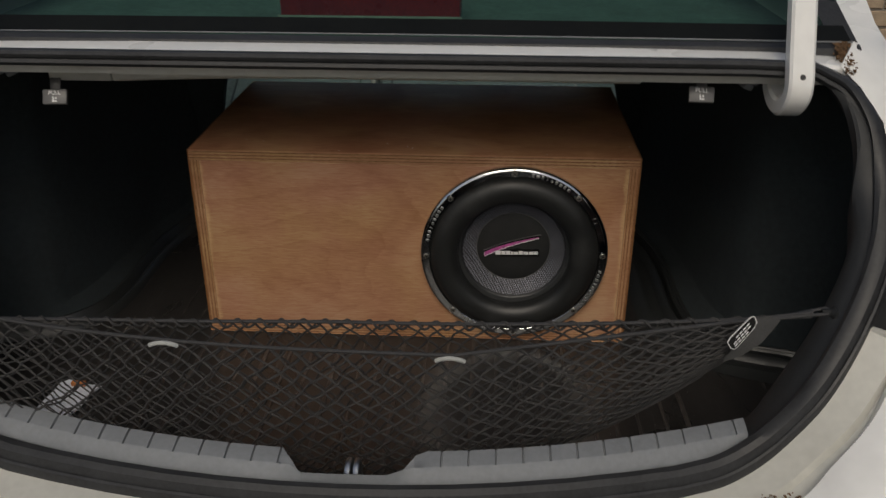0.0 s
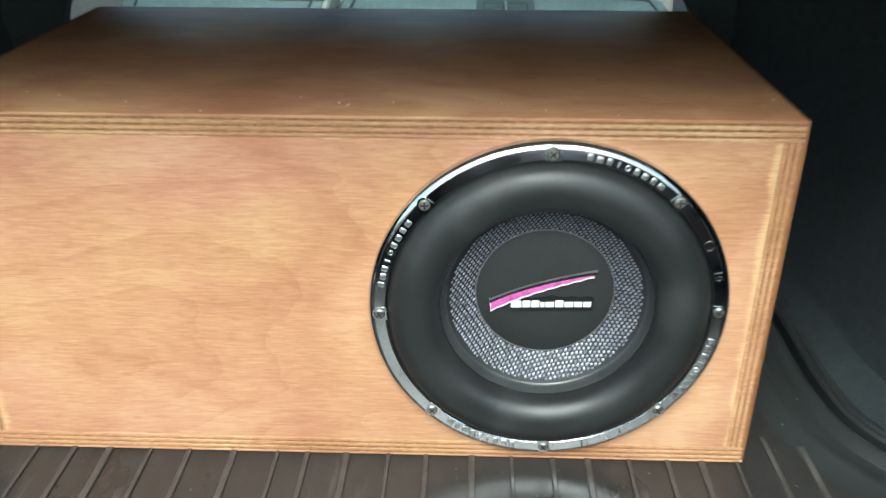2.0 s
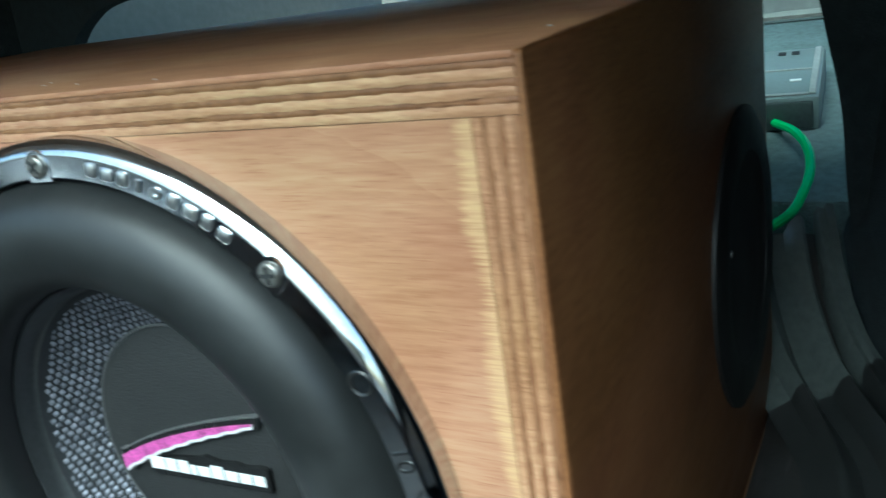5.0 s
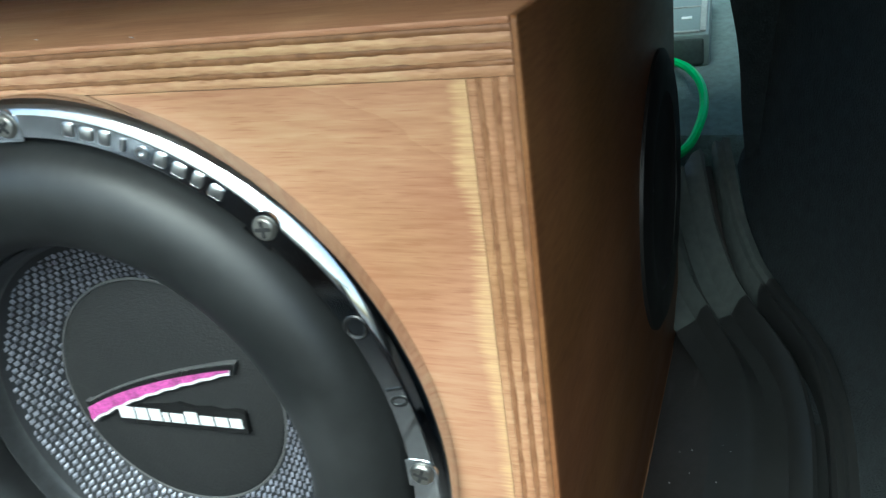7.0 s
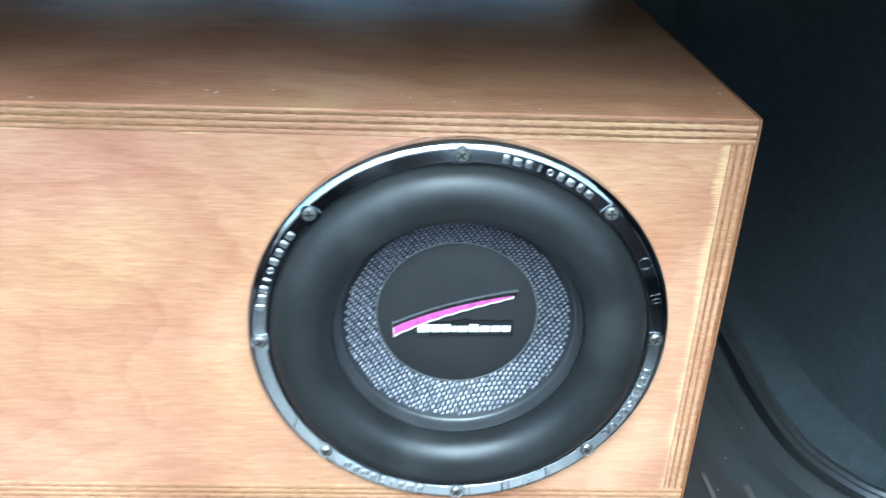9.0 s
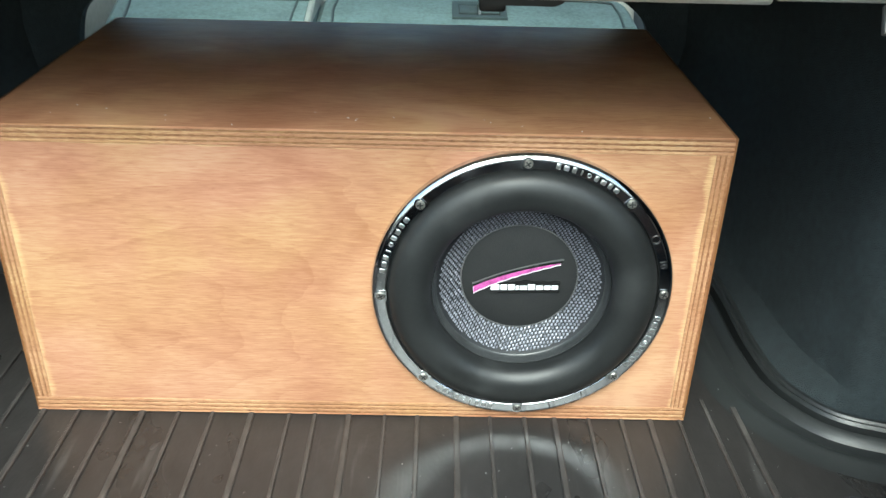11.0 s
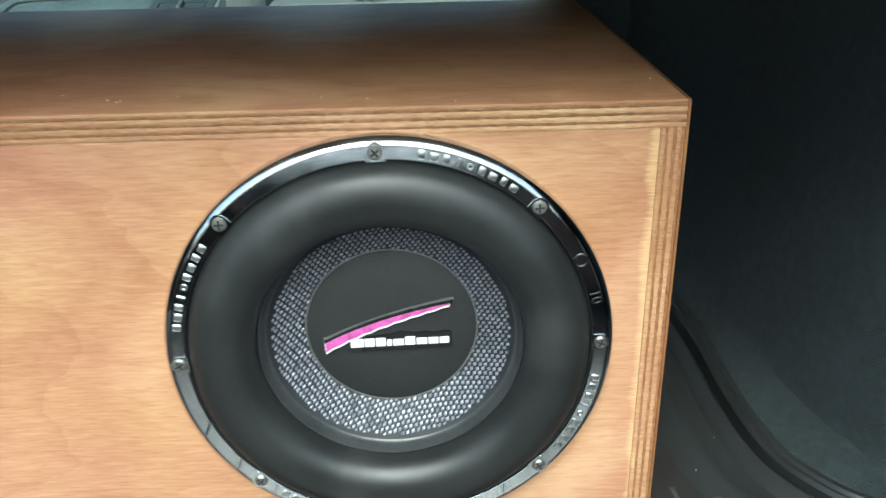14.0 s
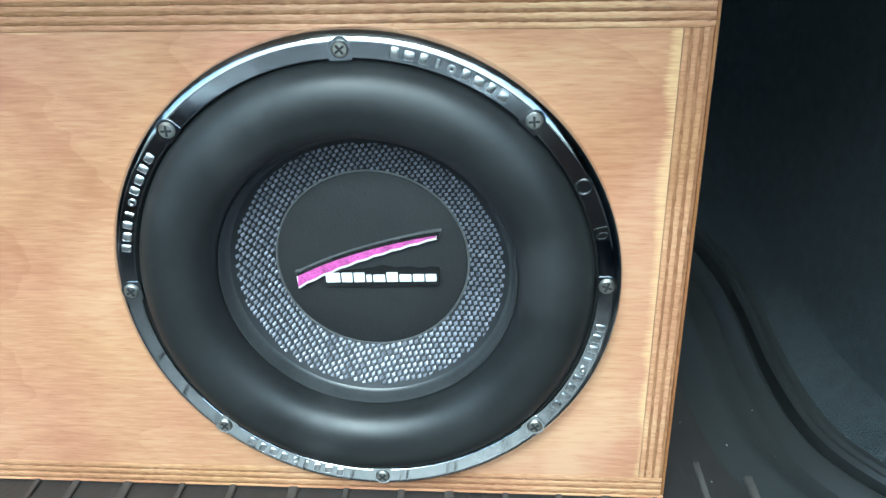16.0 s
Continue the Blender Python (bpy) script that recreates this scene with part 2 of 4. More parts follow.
BEIGE = material("beige_cabin_trim", (0.33, 0.33, 0.30), 0.65, vary=0.15, scale=8)
DOOR = material("grey_door_trim", (0.22, 0.23, 0.22), 0.6, vary=0.15, scale=8)
TAB = material("grey_pull_tab", (0.10, 0.10, 0.10), 0.4, vary=0.1)
BRIGHT = material("satin_chrome_print", (0.66, 0.66, 0.66), 0.32, 1.0, vary=0.1, scale=100)
MODULE = material("grey_green_module_plastic", (0.20, 0.24, 0.24), 0.4, vary=0.1)
GREEN = material("green_wire", (0.07, 0.82, 0.20), 0.35, vary=0.08)
RED = material("red_lamp_lens", (0.30, 0.02, 0.02), 0.3)
BRICK = material("tan_brick", (0.34, 0.26, 0.18), 0.9, vary=0.3, scale=20, bump=0.8, bump_scale=80)
MORTAR = material("mortar", (0.25, 0.23, 0.2), 0.95, vary=0.2, scale=20)
# unseen ground, darkened so that the chrome ring mirrors less light
GROUND_DARK = material("dark_ground", (0.10, 0.095, 0.09), 0.9, vary=0.25, scale=3, bump=0.5, bump_scale=60)
GLASS = bpy.data.materials.new("tinted_window_glass")
GLASS.use_nodes = True
gn = GLASS.node_tree
clear, gloss, fres, blend = (gn.nodes.new("ShaderNode" + k) for k in ("BsdfTransparent", "BsdfGlossy", "Fresnel", "MixShader"))
clear.inputs[0].default_value = (0.32, 0.52, 0.44, 1)
gloss.inputs["Roughness"].default_value, fres.inputs[0].default_value = 0.02, 1.5
wavy, ripple = gn.nodes.new("ShaderNodeTexNoise"), gn.nodes.new("ShaderNodeBump")
wavy.inputs["Scale"].default_value, wavy.inputs["Detail"].default_value = 7.0, 4.0
ripple.inputs["Strength"].default_value, ripple.inputs["Distance"].default_value = 0.5, 0.02
gn.links.new(wavy.outputs["Fac"], ripple.inputs["Height"])
gn.links.new(ripple.outputs[0], gloss.inputs["Normal"])
gn.links.new(fres.outputs[0], blend.inputs[0])
gn.links.new(clear.outputs[0], blend.inputs[1])
gn.links.new(gloss.outputs[0], blend.inputs[2])
gn.links.new(blend.outputs[0], gn.nodes["Material Output"].inputs[0])


# ---- builders ----
AT = {}          # thing or part -> the origin of its mesh


def thing(name, base, label, category, group="", kind="", m=None):
    """An empty at the thing's base that holds its parts."""
    ob = new(name)
    ob.empty_display_size = 0.02
    ob.matrix_basis = m if m is not None else Matrix.Translation(base)
    AT[ob] = Vector((0, 0, 0)) if m is not None else Vector(base)
    return tagged(ob, label, category, group, kind)


def mesh(name, verts, faces, mat, origin=(0, 0, 0), smooth=True, angle=35):
    o = Vector(origin)
    me = bpy.data.meshes.new(name)
    me.from_pydata([tuple(Vector(v) - o) for v in verts], [], faces)
    bm = bmesh.new()
    bm.from_mesh(me)
    bmesh.ops.remove_doubles(bm, verts=bm.verts, dist=1e-6)
    bmesh.ops.recalc_face_normals(bm, faces=bm.faces)
    for f in bm.faces:
        f.smooth = smooth
    for e in bm.edges:
        if len(e.link_faces) == 2 and e.calc_face_angle(0) > radians(angle):
            e.smooth = False
    bm.to_mesh(me)
    bm.free()
    me.materials.append(mat)
    return me


def part(name, shape, mat, parent, label="", smooth=True, angle=35):
    """Links one mesh as a part of a thing or of a part; shape is (verts, faces) in world metres."""
    me = mesh(name, *shape, mat, AT[parent], smooth, angle)
    ob = new(name, me)
    ob.parent = parent
    AT[ob] = AT[parent]
    return tagged(ob, label)


def solo(name, shape, mat, label, category, kind="", group="", base=None, smooth=True, angle=35):
    """A thing of one mesh, standing on its own."""
    lo = Vector([min(v[i] for v in shape[0]) for i in range(3)])
    hi = Vector([max(v[i] for v in shape[0]) for i in range(3)])
    b = Vector(base) if base else Vector(((lo.x + hi.x) / 2, (lo.y + hi.y) / 2, lo.z))
    ob = new(name, mesh(name, *shape, mat, b, smooth, angle))
    ob.location = b
    AT[ob] = b
    return tagged(ob, label, category, group, kind)


def join(*shapes):
    verts, faces = [], []
    for v, f in shapes:
        n = len(verts)
        verts += list(v)
        faces += [tuple(i + n for i in q) for q in f]
    return verts, faces


def block(x0, x1, y0, y1, z0, z1, bevel=0.0, seg=2):
    """A bevelled block between two corners."""
    bm = bmesh.new()
    bmesh.ops.create_cube(bm, size=1)
    for v in bm.verts:
        v.co = ((x0 + x1) / 2 + v.co.x * (x1 - x0), (y0 + y1) / 2 + v.co.y * (y1 - y0), (z0 + z1) / 2 + v.co.z * (z1 - z0))
    if bevel:
        bmesh.ops.bevel(bm, geom=list(bm.edges), offset=bevel, segments=seg, profile=0.5, affect="EDGES")
    return out(bm)


def out(bm):
    bm.verts.index_update()
    r = [tuple(v.co) for v in bm.verts], [tuple(v.index for v in f.verts) for f in bm.faces]
    bm.free()
    return r


def moved(shape, m):
    return [tuple(m @ Vector(v)) for v in shape[0]], shape[1]


def sheet(rows, close_u=False, close_v=False):
    """A surface through rows of points."""
    n, k = len(rows), len(rows[0])
    verts = [tuple(p) for r in rows for p in r]
    faces = []
    for i in range(n if close_u else n - 1):
        for j in range(k if close_v else k - 1):
            a, b = i, (i + 1) % n
            c, d = j, (j + 1) % k
            faces.append((a * k + c, b * k + c, b * k + d, a * k + d))
    return verts, faces


def lathe(profile, n=96, closed=False):
    """Turns a profile of (radius, y) round the y axis."""
    rows = []
    for i in range(n):
        a = 2 * math.pi * i / n
        rows.append([(r * math.sin(a), y, r * math.cos(a)) for r, y in profile])
    return sheet(rows, True, closed)


def tube(points, r, sides=6, flat=1.0, cap=True):
    """A round cord along points."""
    pts = [Vector(p) for p in points]
    rows = []
    up = Vector((0, 0, 1))
    for i, p in enumerate(pts):
        t = (pts[min(i + 1, len(pts) - 1)] - pts[max(i - 1, 0)]).normalized()
        side = t.cross(up)
        side = side.normalized() if side.length > 1e-4 else Vector((1, 0, 0))
        nrm = side.cross(t)
        rr = r(i / (len(pts) - 1)) if callable(r) else r
        rows.append([p + (side * math.cos(2 * math.pi * k / sides) + nrm * flat * math.sin(2 * math.pi * k / sides)) * rr for k in range(sides)])
    v, f = sheet(rows, False, True)
    if cap:
        f.append(tuple(range(sides)))
        f.append(tuple(range(len(v) - sides, len(v))))
    return v, f


def spline(points, n=8):
    """A smooth line through points (Catmull-Rom)."""
    p = [Vector(q) for q in points]
    p = [2 * p[0] - p[1]] + p + [2 * p[-1] - p[-2]]
    res = []
    for i in range(1, len(p) - 2):
        for k in range(n):
            t = k / n
            res.append(0.5 * (2 * p[i] + (p[i + 1] - p[i - 1]) * t + (2 * p[i - 1] - 5 * p[i] + 4 * p[i + 1] - p[i + 2]) * t * t + (3 * p[i] - p[i - 1] - 3 * p[i + 1] + p[i + 2]) * t ** 3))
    return res + [p[-2]]


def slab(outline, axis, a, b):
    """A plate with that outline (two coordinates a point), from a to b along the axis."""
    def put(u, v, w):
        return (w, u, v) if axis == "x" else (u, w, v) if axis == "y" else (u, v, w)
    n = len(outline)
    verts = [put(u, v, a) for u, v in outline] + [put(u, v, b) for u, v in outline]
    faces = [tuple(range(n)), tuple(range(2 * n - 1, n - 1, -1))] + [(i, (i + 1) % n, n + (i + 1) % n, n + i) for i in range(n)]
    return verts, faces


def holed(outer, inner, y0, y1):
    """A plate in x and z with a hole, from y0 to y1."""
    bm = bmesh.new()
    loops = []
    for pts in (outer, inner):
        vs = [bm.verts.new((u, y0, w)) for u, w in pts]
        loops.append([bm.edges.new((vs[i], vs[(i + 1) % len(vs)])) for i in range(len(vs))])
    bmesh.ops.triangle_fill(bm, edges=loops[0] + loops[1], use_beauty=True)
    ret = bmesh.ops.extrude_face_region(bm, geom=list(bm.faces))
    for v in ret["geom"]:
        if isinstance(v, bmesh.types.BMVert):
            v.co.y = y1
    return out(bm)


def mirrored(shape):
    """The same on the other side of the car's middle."""
    return [(2 * MID - x, y, z) for x, y, z in shape[0]], shape[1]


MID = -0.19      # the car's middle line in x

# ---- the ground and the wall beyond ----
solo("ground", ([(-60, -60, -0.60), (60, -60, -0.60), (60, 60, -0.60), (-60, 60, -0.60)], [(0, 1, 2, 3)]), GROUND_DARK,
     "plain dark grey ground under the car, out of view", "ground", "structure", smooth=False)

# ---- the opening's rim: half of it, from the sill's middle round to the deck ----
def sill_y(dx):
    return -0.432 + 0.33 * dx * dx


RIM_SIDE = spline([(0.163, -0.437, 0.1142), (0.212, -0.424, 0.123), (0.260, -0.406, 0.150), (0.304, -0.386, 0.198), (0.349, -0.342, 0.260), (0.379, -0.294, 0.317),
                   (0.390, -0.246, 0.370), (0.384, -0.214, 0.421), (0.360, -0.188, 0.458), (0.321, -0.178, 0.478)], 6)
RIM = [Vector((MID + dx, -0.478 + 0.33 * dx * dx, 0.108 + 0.05 * dx * dx)) for dx in (0.0, 0.06, 0.12, 0.18, 0.24, 0.30)] + RIM_SIDE
RIM += [Vector((x, -0.178, 0.4805)) for x in (0.25, 0.1, -0.05, MID)]
LEFT = [Vector((2 * MID - p.x, p.y, p.z)) for p in RIM[-2:0:-1]]
LOOP = RIM + LEFT


def rim_out(i, d):
    """Outwards in plan at a point of the loop."""
    a, b = LOOP[i - 1], LOOP[(i + 1) % len(LOOP)]
    t = Vector((b.x - a.x, b.y - a.y, 0))
    n = Vector((t.y, -t.x, 0)).normalized()
    c = LOOP[i]
    if c.z > 0.472:
        n = Vector((0, 1, 0))
    return n * d


def rim_loft(profile, start=0, stop=None):
    """A surface along the rim; the profile gives (outwards, upwards)."""
    idx = range(len(LOOP)) if stop is None else range(start, stop)
    rows = [[LOOP[i] + rim_out(i, d) + Vector((0, 0, h)) for d, h in profile] for i in idx]
    return sheet(rows, stop is None)


SEAL_PROFILE = [(0.012, -0.013), (0.001, -0.016), (-0.005, -0.0145), (-0.0085, -0.009), (-0.007, -0.0040), (-0.004, -0.0025), (-0.0065, -0.0010), (-0.008, 0.004), (-0.004, 0.009), (0.004, 0.010), (0.010, 0.006), (0.0125, -0.001), (0.0135, -0.0045), (0.0150, -0.0025), (0.0175, -0.004), (0.0185, -0.009), (0.0185, -0.018)]


def seal_loft(profile):
    """The strip round the whole rim, pressed flatter under the deck."""
    return sheet([[p + rim_out(i, d) + Vector((0, 0, h * (1 - 0.25 * min(max((p.z - 0.42) / 0.055, 0), 1)))) for d, h in profile] for i, p in enumerate(LOOP)], True)


seal = thing("weatherstrip", (MID, -0.49, 0.11), "black rubber weatherstrip round the boot opening, slightly worn", "weatherstrip")
part("bulb", seal_loft(SEAL_PROFILE[:13]), SEAL, seal)
part("flap", seal_loft(SEAL_PROFILE[12:]), SEAL, seal)

HI = next(i for i in range(len(RIM)) if RIM[i].z > 0.472)
trim = thing("opening_trim", (MID, -0.45, 0.11), "black plastic lining inside the boot opening", "trim", kind="structure")
NB = 9
LINING = [(-0.004, -0.004), (-0.022, -0.008), (-0.042, -0.018), (-0.050, -0.030), (-0.048, -0.060), (0.0, -0.075), (0.15, -0.09)]


def lining():
    """The black lining's sections, which thin out towards the deck."""
    rows = []
    for i in range(NB + 4, HI):
        k = min(1.0, 0.15 + (HI - 1 - i) / 16)
        rows.append([LOOP[i] + rim_out(i, d * k * (1.0 - 0.5 * min(max((LOOP[i].z - 0.18) / 0.16, 0), 1)) if d < 0 else d) + Vector((0, 0, h * k)) for d, h in LINING])
    return sheet(rows)


part("side_lining", lining(), LINING_GREY, trim)
part("side_lining", mirrored(lining()), LINING_GREY, trim)

# ---- bodywork round the opening ----
body = thing("car_body", (MID, 0.0, -0.60), "white painted saloon car bodywork round the open boot", "car", kind="structure")
LOW = next(i for i in range(len(RIM)) if RIM[i].z > 0.262)
TOP = next(i for i in range(len(RIM)) if RIM[i].z > 0.430)
gutter = [(0.015, -0.014), (0.050, -0.018), (0.054, -0.026), (0.070, -0.030), (0.074, -0.022)]


def flank(i):
    """A section of the quarter panel or bumper outside the channel."""
    s = min(max((LOOP[i].z - 0.13) / 0.30, 0), 1)
    low = ((0.074, -0.022), (0.080, -0.008), (0.105, -0.006), (0.16, -0.02), (0.20, -0.07), (0.22, -0.20), (0.21, -0.45))
    top = ((0.018, -0.012), (0.022, 0.001), (0.036, 0.000), (0.056, -0.016), (0.11, -0.050), (0.21, -0.075), (0.24, -0.65))
    return [LOOP[i] + rim_out(i, a * (1 - s) + c * s) + Vector((0, 0, b * (1 - s) + d * s)) for (a, b), (c, d) in zip(low, top)]


for mir in (lambda q: q, mirrored):
    part("gutter", mir(rim_loft(gutter, 0, LOW)), PRIMER, body, "cream painted water channel with dirt")
    part("gutter_end", mir(slab([(LOOP[LOW - 1] + rim_out(LOW - 1, d))[:2] for d in (0.016, 0.074)] + [(LOOP[LOW - 1] + rim_out(LOW - 1, d) + Vector((0, 0.012, 0)))[:2] for d in (0.074, 0.016)], "z", LOOP[LOW - 1].z - 0.05, LOOP[LOW - 1].z - 0.013)), PRIMER, body)
    part("lamp_housing", mir(rim_loft([(0.015, -0.014), (0.026, -0.03), (0.044, -0.036), (0.052, -0.026)], LOW - 1, HI - 12)), TRIM_BLACK, body, "dark plastic housing beside the opening")
    part("bumper_skin", mir(sheet([flank(i) for i in range(0, LOW)])), PAINT, body)
    rows = [flank(i) for i in range(LOW - 1, TOP)]
    part("quarter_panel", mir(sheet(rows)), PAINT, body)
rust = []
random.seed(4)
for k in range(260):
    x, y = random.gauss(0.364, 0.0045), random.uniform(-0.172, -0.116)
    r = random.uniform(0.0006, 0.0020)
    rust.append(moved(lathe([(0.0, -0.5 * r), (r, -0.2 * r), (r * 0.8, 0.5 * r), (0.0, 0.7 * r)], 6), pose(x + (y + 0.14) * 0.1, y, 0.495 + (y + 0.115) * 0.40 + random.uniform(-0.002, 0.003), 90, 0, random.uniform(0, 90))))
rust.append(sheet([[(0.364 + w * (0.8 + 0.5 * math.sin(y * 900) * math.sin(y * 2100)) + 0.002 * math.sin(y * 500), y, 0.4970 + (y + 0.115) * 0.42 - abs(w) * 0.2) for w in (-0.007, -0.003, 0.0, 0.003, 0.007)] for y in [-0.168 + 0.003 * k for k in range(18)]]))
part("rust_patch", join(*rust), RUST, body, "flaking brown rust in the channel corner")["kind"] = "stuff"
rust = []
for k in range(150):
    x, y = random.gauss(0.245, 0.016), random.gauss(-0.478, 0.0045)
    rust.append(moved(lathe([(0.0, -0.001), (random.uniform(0.0006, 0.0022), 0.0), (0.0, 0.001)], 7), pose(x, y, 0.118 + (x - 0.245) * 0.35, 90, 0, 0)))
part("rust_patch", join(*rust), RUST, body, "brown rust stain on the painted channel")["kind"] = "stuff"
# deck between the boot and the rear window, with the flange under it
part("deck", sheet([[(MID + s * 0.56, y, z - 0.008 * abs(s) ** 8) for s in (-1, -0.95, -0.85, -0.5, 0, 0.5, 0.85, 0.95, 1)] for y, z in ((-0.164, 0.468), (-0.168, 0.481), (-0.164, 0.4855), (-0.150, 0.487), (-0.128, 0.4875), (-0.124, 0.480))]), PAINT, body)
part("flange", sheet([[(MID + s * 0.335, y, z - 0.1 * max(0.0, -0.06 - s * 0.335) ** 2) for s in [k / 8 - 1 for k in range(17)]] for y, z in ((-0.052, 0.455), (-0.090, 0.455), (-0.092, 0.451), (-0.090, 0.436), (-0.086, 0.4333), (-0.062, 0.434), (-0.058, 0.438))]), PRIMER, body, "cream painted metal lip under the weatherstrip")
for sgn in (1, -1):
    part("flange", block(min(MID + sgn * 0.337, MID + sgn * 0.42), max(MID + sgn * 0.337, MID + sgn * 0.42), -0.090, -0.058, 0.436 if sgn > 0 else 0.426, 0.455, 0.004), PRIMER, body)
part("window_moulding", sheet([[(MID + s * 0.578, y, z) for s in (-1, 0, 1)] for y, z in ((-0.130, 0.482), (-0.127, 0.490), (-0.120, 0.493), (-0.112, 0.494))]), SEAL, body)
for sgn in (1, -1):
    part("window_moulding", sheet([[(MID + sgn * a, y, z + 0.002) for a in (w - 0.03, w)] for w, y, z in ((0.577, -0.116, 0.492), (0.567, -0.02, 0.541), (0.545, 0.15, 0.64), (0.50, 0.42, 0.775), (0.48, 0.56, 0.84))]), SEAL, body)
for mir in (lambda q: q, mirrored):
    part("body_side", mir(sheet([[(0.580 + 0.012 * math.sin(math.pi * (z + 0.38) / 0.78), y, z - 0.02 * abs(y - 1.1) * (z > 0.3)) for z in (-0.38, -0.25, -0.05, 0.12, 0.25, 0.31)] for y in (0.06, 0.4, 1.0, 1.7, 2.3, 2.64)])), PAINT, body)
part("roof", sheet([[(MID + s * 0.52, y, z - 0.05 * s * s) for s in (-1, -0.5, 0, 0.5, 1)] for y, z in ((0.55, 0.85), (0.8, 0.90), (1.3, 0.93), (1.9, 0.90))]), PAINT, body)
shoulder = [[(0.404, -0.262, 0.346), (0.412, -0.258, 0.350), (0.455, -0.235, 0.339), (0.53, -0.17, 0.294), (0.56, -0.13, 0.194)],
            [(0.404, -0.232, 0.386), (0.412, -0.228, 0.391), (0.460, -0.200, 0.382), (0.53, -0.15, 0.334), (0.57, -0.11, 0.214)],
            [(0.396, -0.205, 0.426), (0.405, -0.198, 0.432), (0.455, -0.168, 0.426), (0.53, -0.12, 0.379), (0.58, -0.08, 0.244)],
            [(0.374, -0.182, 0.458), (0.386, -0.170, 0.467), (0.440, -0.138, 0.464), (0.51, -0.09, 0.419), (0.58, -0.04, 0.264)],
            [(0.352, -0.168, 0.479), (0.378, -0.122, 0.494), (0.428, -0.092, 0.493), (0.49, -0.05, 0.449), (0.58, 0.0, 0.284)],
            [(0.384, -0.104, 0.497), (0.388, -0.060, 0.504), (0.432, -0.045, 0.504), (0.48, 0.0, 0.462), (0.58, 0.06, 0.294)],
            [(0.384, -0.004, 0.535), (0.394, 0.000, 0.530), (0.436, 0.006, 0.524), (0.472, 0.05, 0.479), (0.57, 0.12, 0.314)],
            [(0.356, 0.15, 0.636), (0.368, 0.153, 0.634), (0.410, 0.165, 0.622), (0.45, 0.24, 0.564), (0.55, 0.32, 0.394)],
            [(0.311, 0.42, 0.771), (0.332, 0.425, 0.772), (0.365, 0.45, 0.758), (0.40, 0.54, 0.684), (0.50, 0.62, 0.494)],
            [(0.291, 0.56, 0.836), (0.310, 0.57, 0.836), (0.335, 0.62, 0.819), (0.37, 0.72, 0.754), (0.45, 0.80, 0.594)]]
for mir in (lambda q: q, mirrored):
    part("rear_shoulder", mir(sheet(shoulder)), PAINT, body, "white painted quarter panel running up into the roof pillar")
w1 = sheet([[(MID + s * a, y + 0.01 * (1 - s * s), z) for s in (-1, -0.6, -0.2, 0.2, 0.6, 1)] for a, y, z in ((0.576, -0.116, 0.4915), (0.545, 0.15, 0.637), (0.50, 0.42, 0.775), (0.48, 0.56, 0.84))])
win = solo("rear_window", w1, GLASS, "dark green-tinted rear window of the car", "window", "structure")
win.visible_shadow = False
part("window_border", sheet([[(MID + s * a, y + 0.01 * (1 - s * s), z + 0.003) for s in (-1, -0.6, -0.2, 0.2, 0.6, 1)] for a, y, z in ((0.570, -0.116, 0.4915), (0.566, -0.090, 0.506))]), BORDER, body, "black printed border of the window")
# pale tube drawn for the light line reflected along the glass
part("glass_reflection", tube([(MID + s * 0.57, -0.1185 + 0.01 * (1 - s * s), 0.4955) for s in (-1, -0.6, -0.2, 0.2, 0.6, 1)], 0.0009, 6), TRIM_GREY, body, "thin pale line drawn for the reflection along the window glass")
shelf = solo("parcel_shelf", sheet([[(MID + s * 0.56, y, z) for s in (-1, 0, 1)] for y, z in ((-0.118, 0.474), (0.1, 0.478), (0.46, 0.478))]), SEAT_CARPET,
             "dark carpeted parcel shelf under the rear window", "shelf", "structure")
lamp = thing("brake_light", (-0.19, 0.10, 0.480), "red high brake light on the parcel shelf with a pale edge", "lamp")
part("lens", block(-0.335, -0.085, 0.05, 0.12, 0.4815, 0.539, 0.004), RED, lamp)
part("edge", block(-0.338, -0.082, 0.044, 0.0495, 0.481, 0.487, 0.001), BEIGE, lamp)

# ---- boot lining ----
solo("floor", block(-0.86, 0.48, -0.41, 0.54, -0.03, -0.004), CARPET, "dark boot floor panel under the rubber mat", "floor", "structure", smooth=False)
LIP = spline([(0.455, -0.33, 0.0), (0.462, -0.16, 0.0), (0.450, -0.07, 0.0), (0.42, -0.043, 0.0), (0.373, -0.030, 0.0), (0.325, -0.012, 0.0), (0.296, 0.018, 0.0),
              (0.277, 0.06, 0.0), (0.270, 0.13, 0.0), (0.271, 0.22, 0.0), (0.268, 0.295, 0.0), (0.258, 0.335, 0.003), (0.243, 0.365, 0.010), (0.226, 0.391, 0.026), (0.212, 0.418, 0.054), (0.204, 0.440, 0.081), (0.199, 0.460, 0.097)], 5)


def lip_out(i):
    a, b = LIP[max(i - 1, 0)], LIP[min(i + 1, len(LIP) - 1)]
    t = b - a
    n = Vector((t.y, -t.x, 0)).normalized()
    return n


def lip_loft(profile, path=None):
    return sheet([[LIP[i] + lip_out(i) * d + Vector((0, 0, h)) for d, h in profile] for i in range(len(LIP))])


LEDGE = [(-0.40, 0.020), (-0.030, 0.022), (-0.012, 0.032), (0.018, 0.046), (0.06, 0.049), (0.13, 0.044), (0.20, 0.037), (0.30, 0.028), (0.34, 0.024), (0.60, 0.022)]


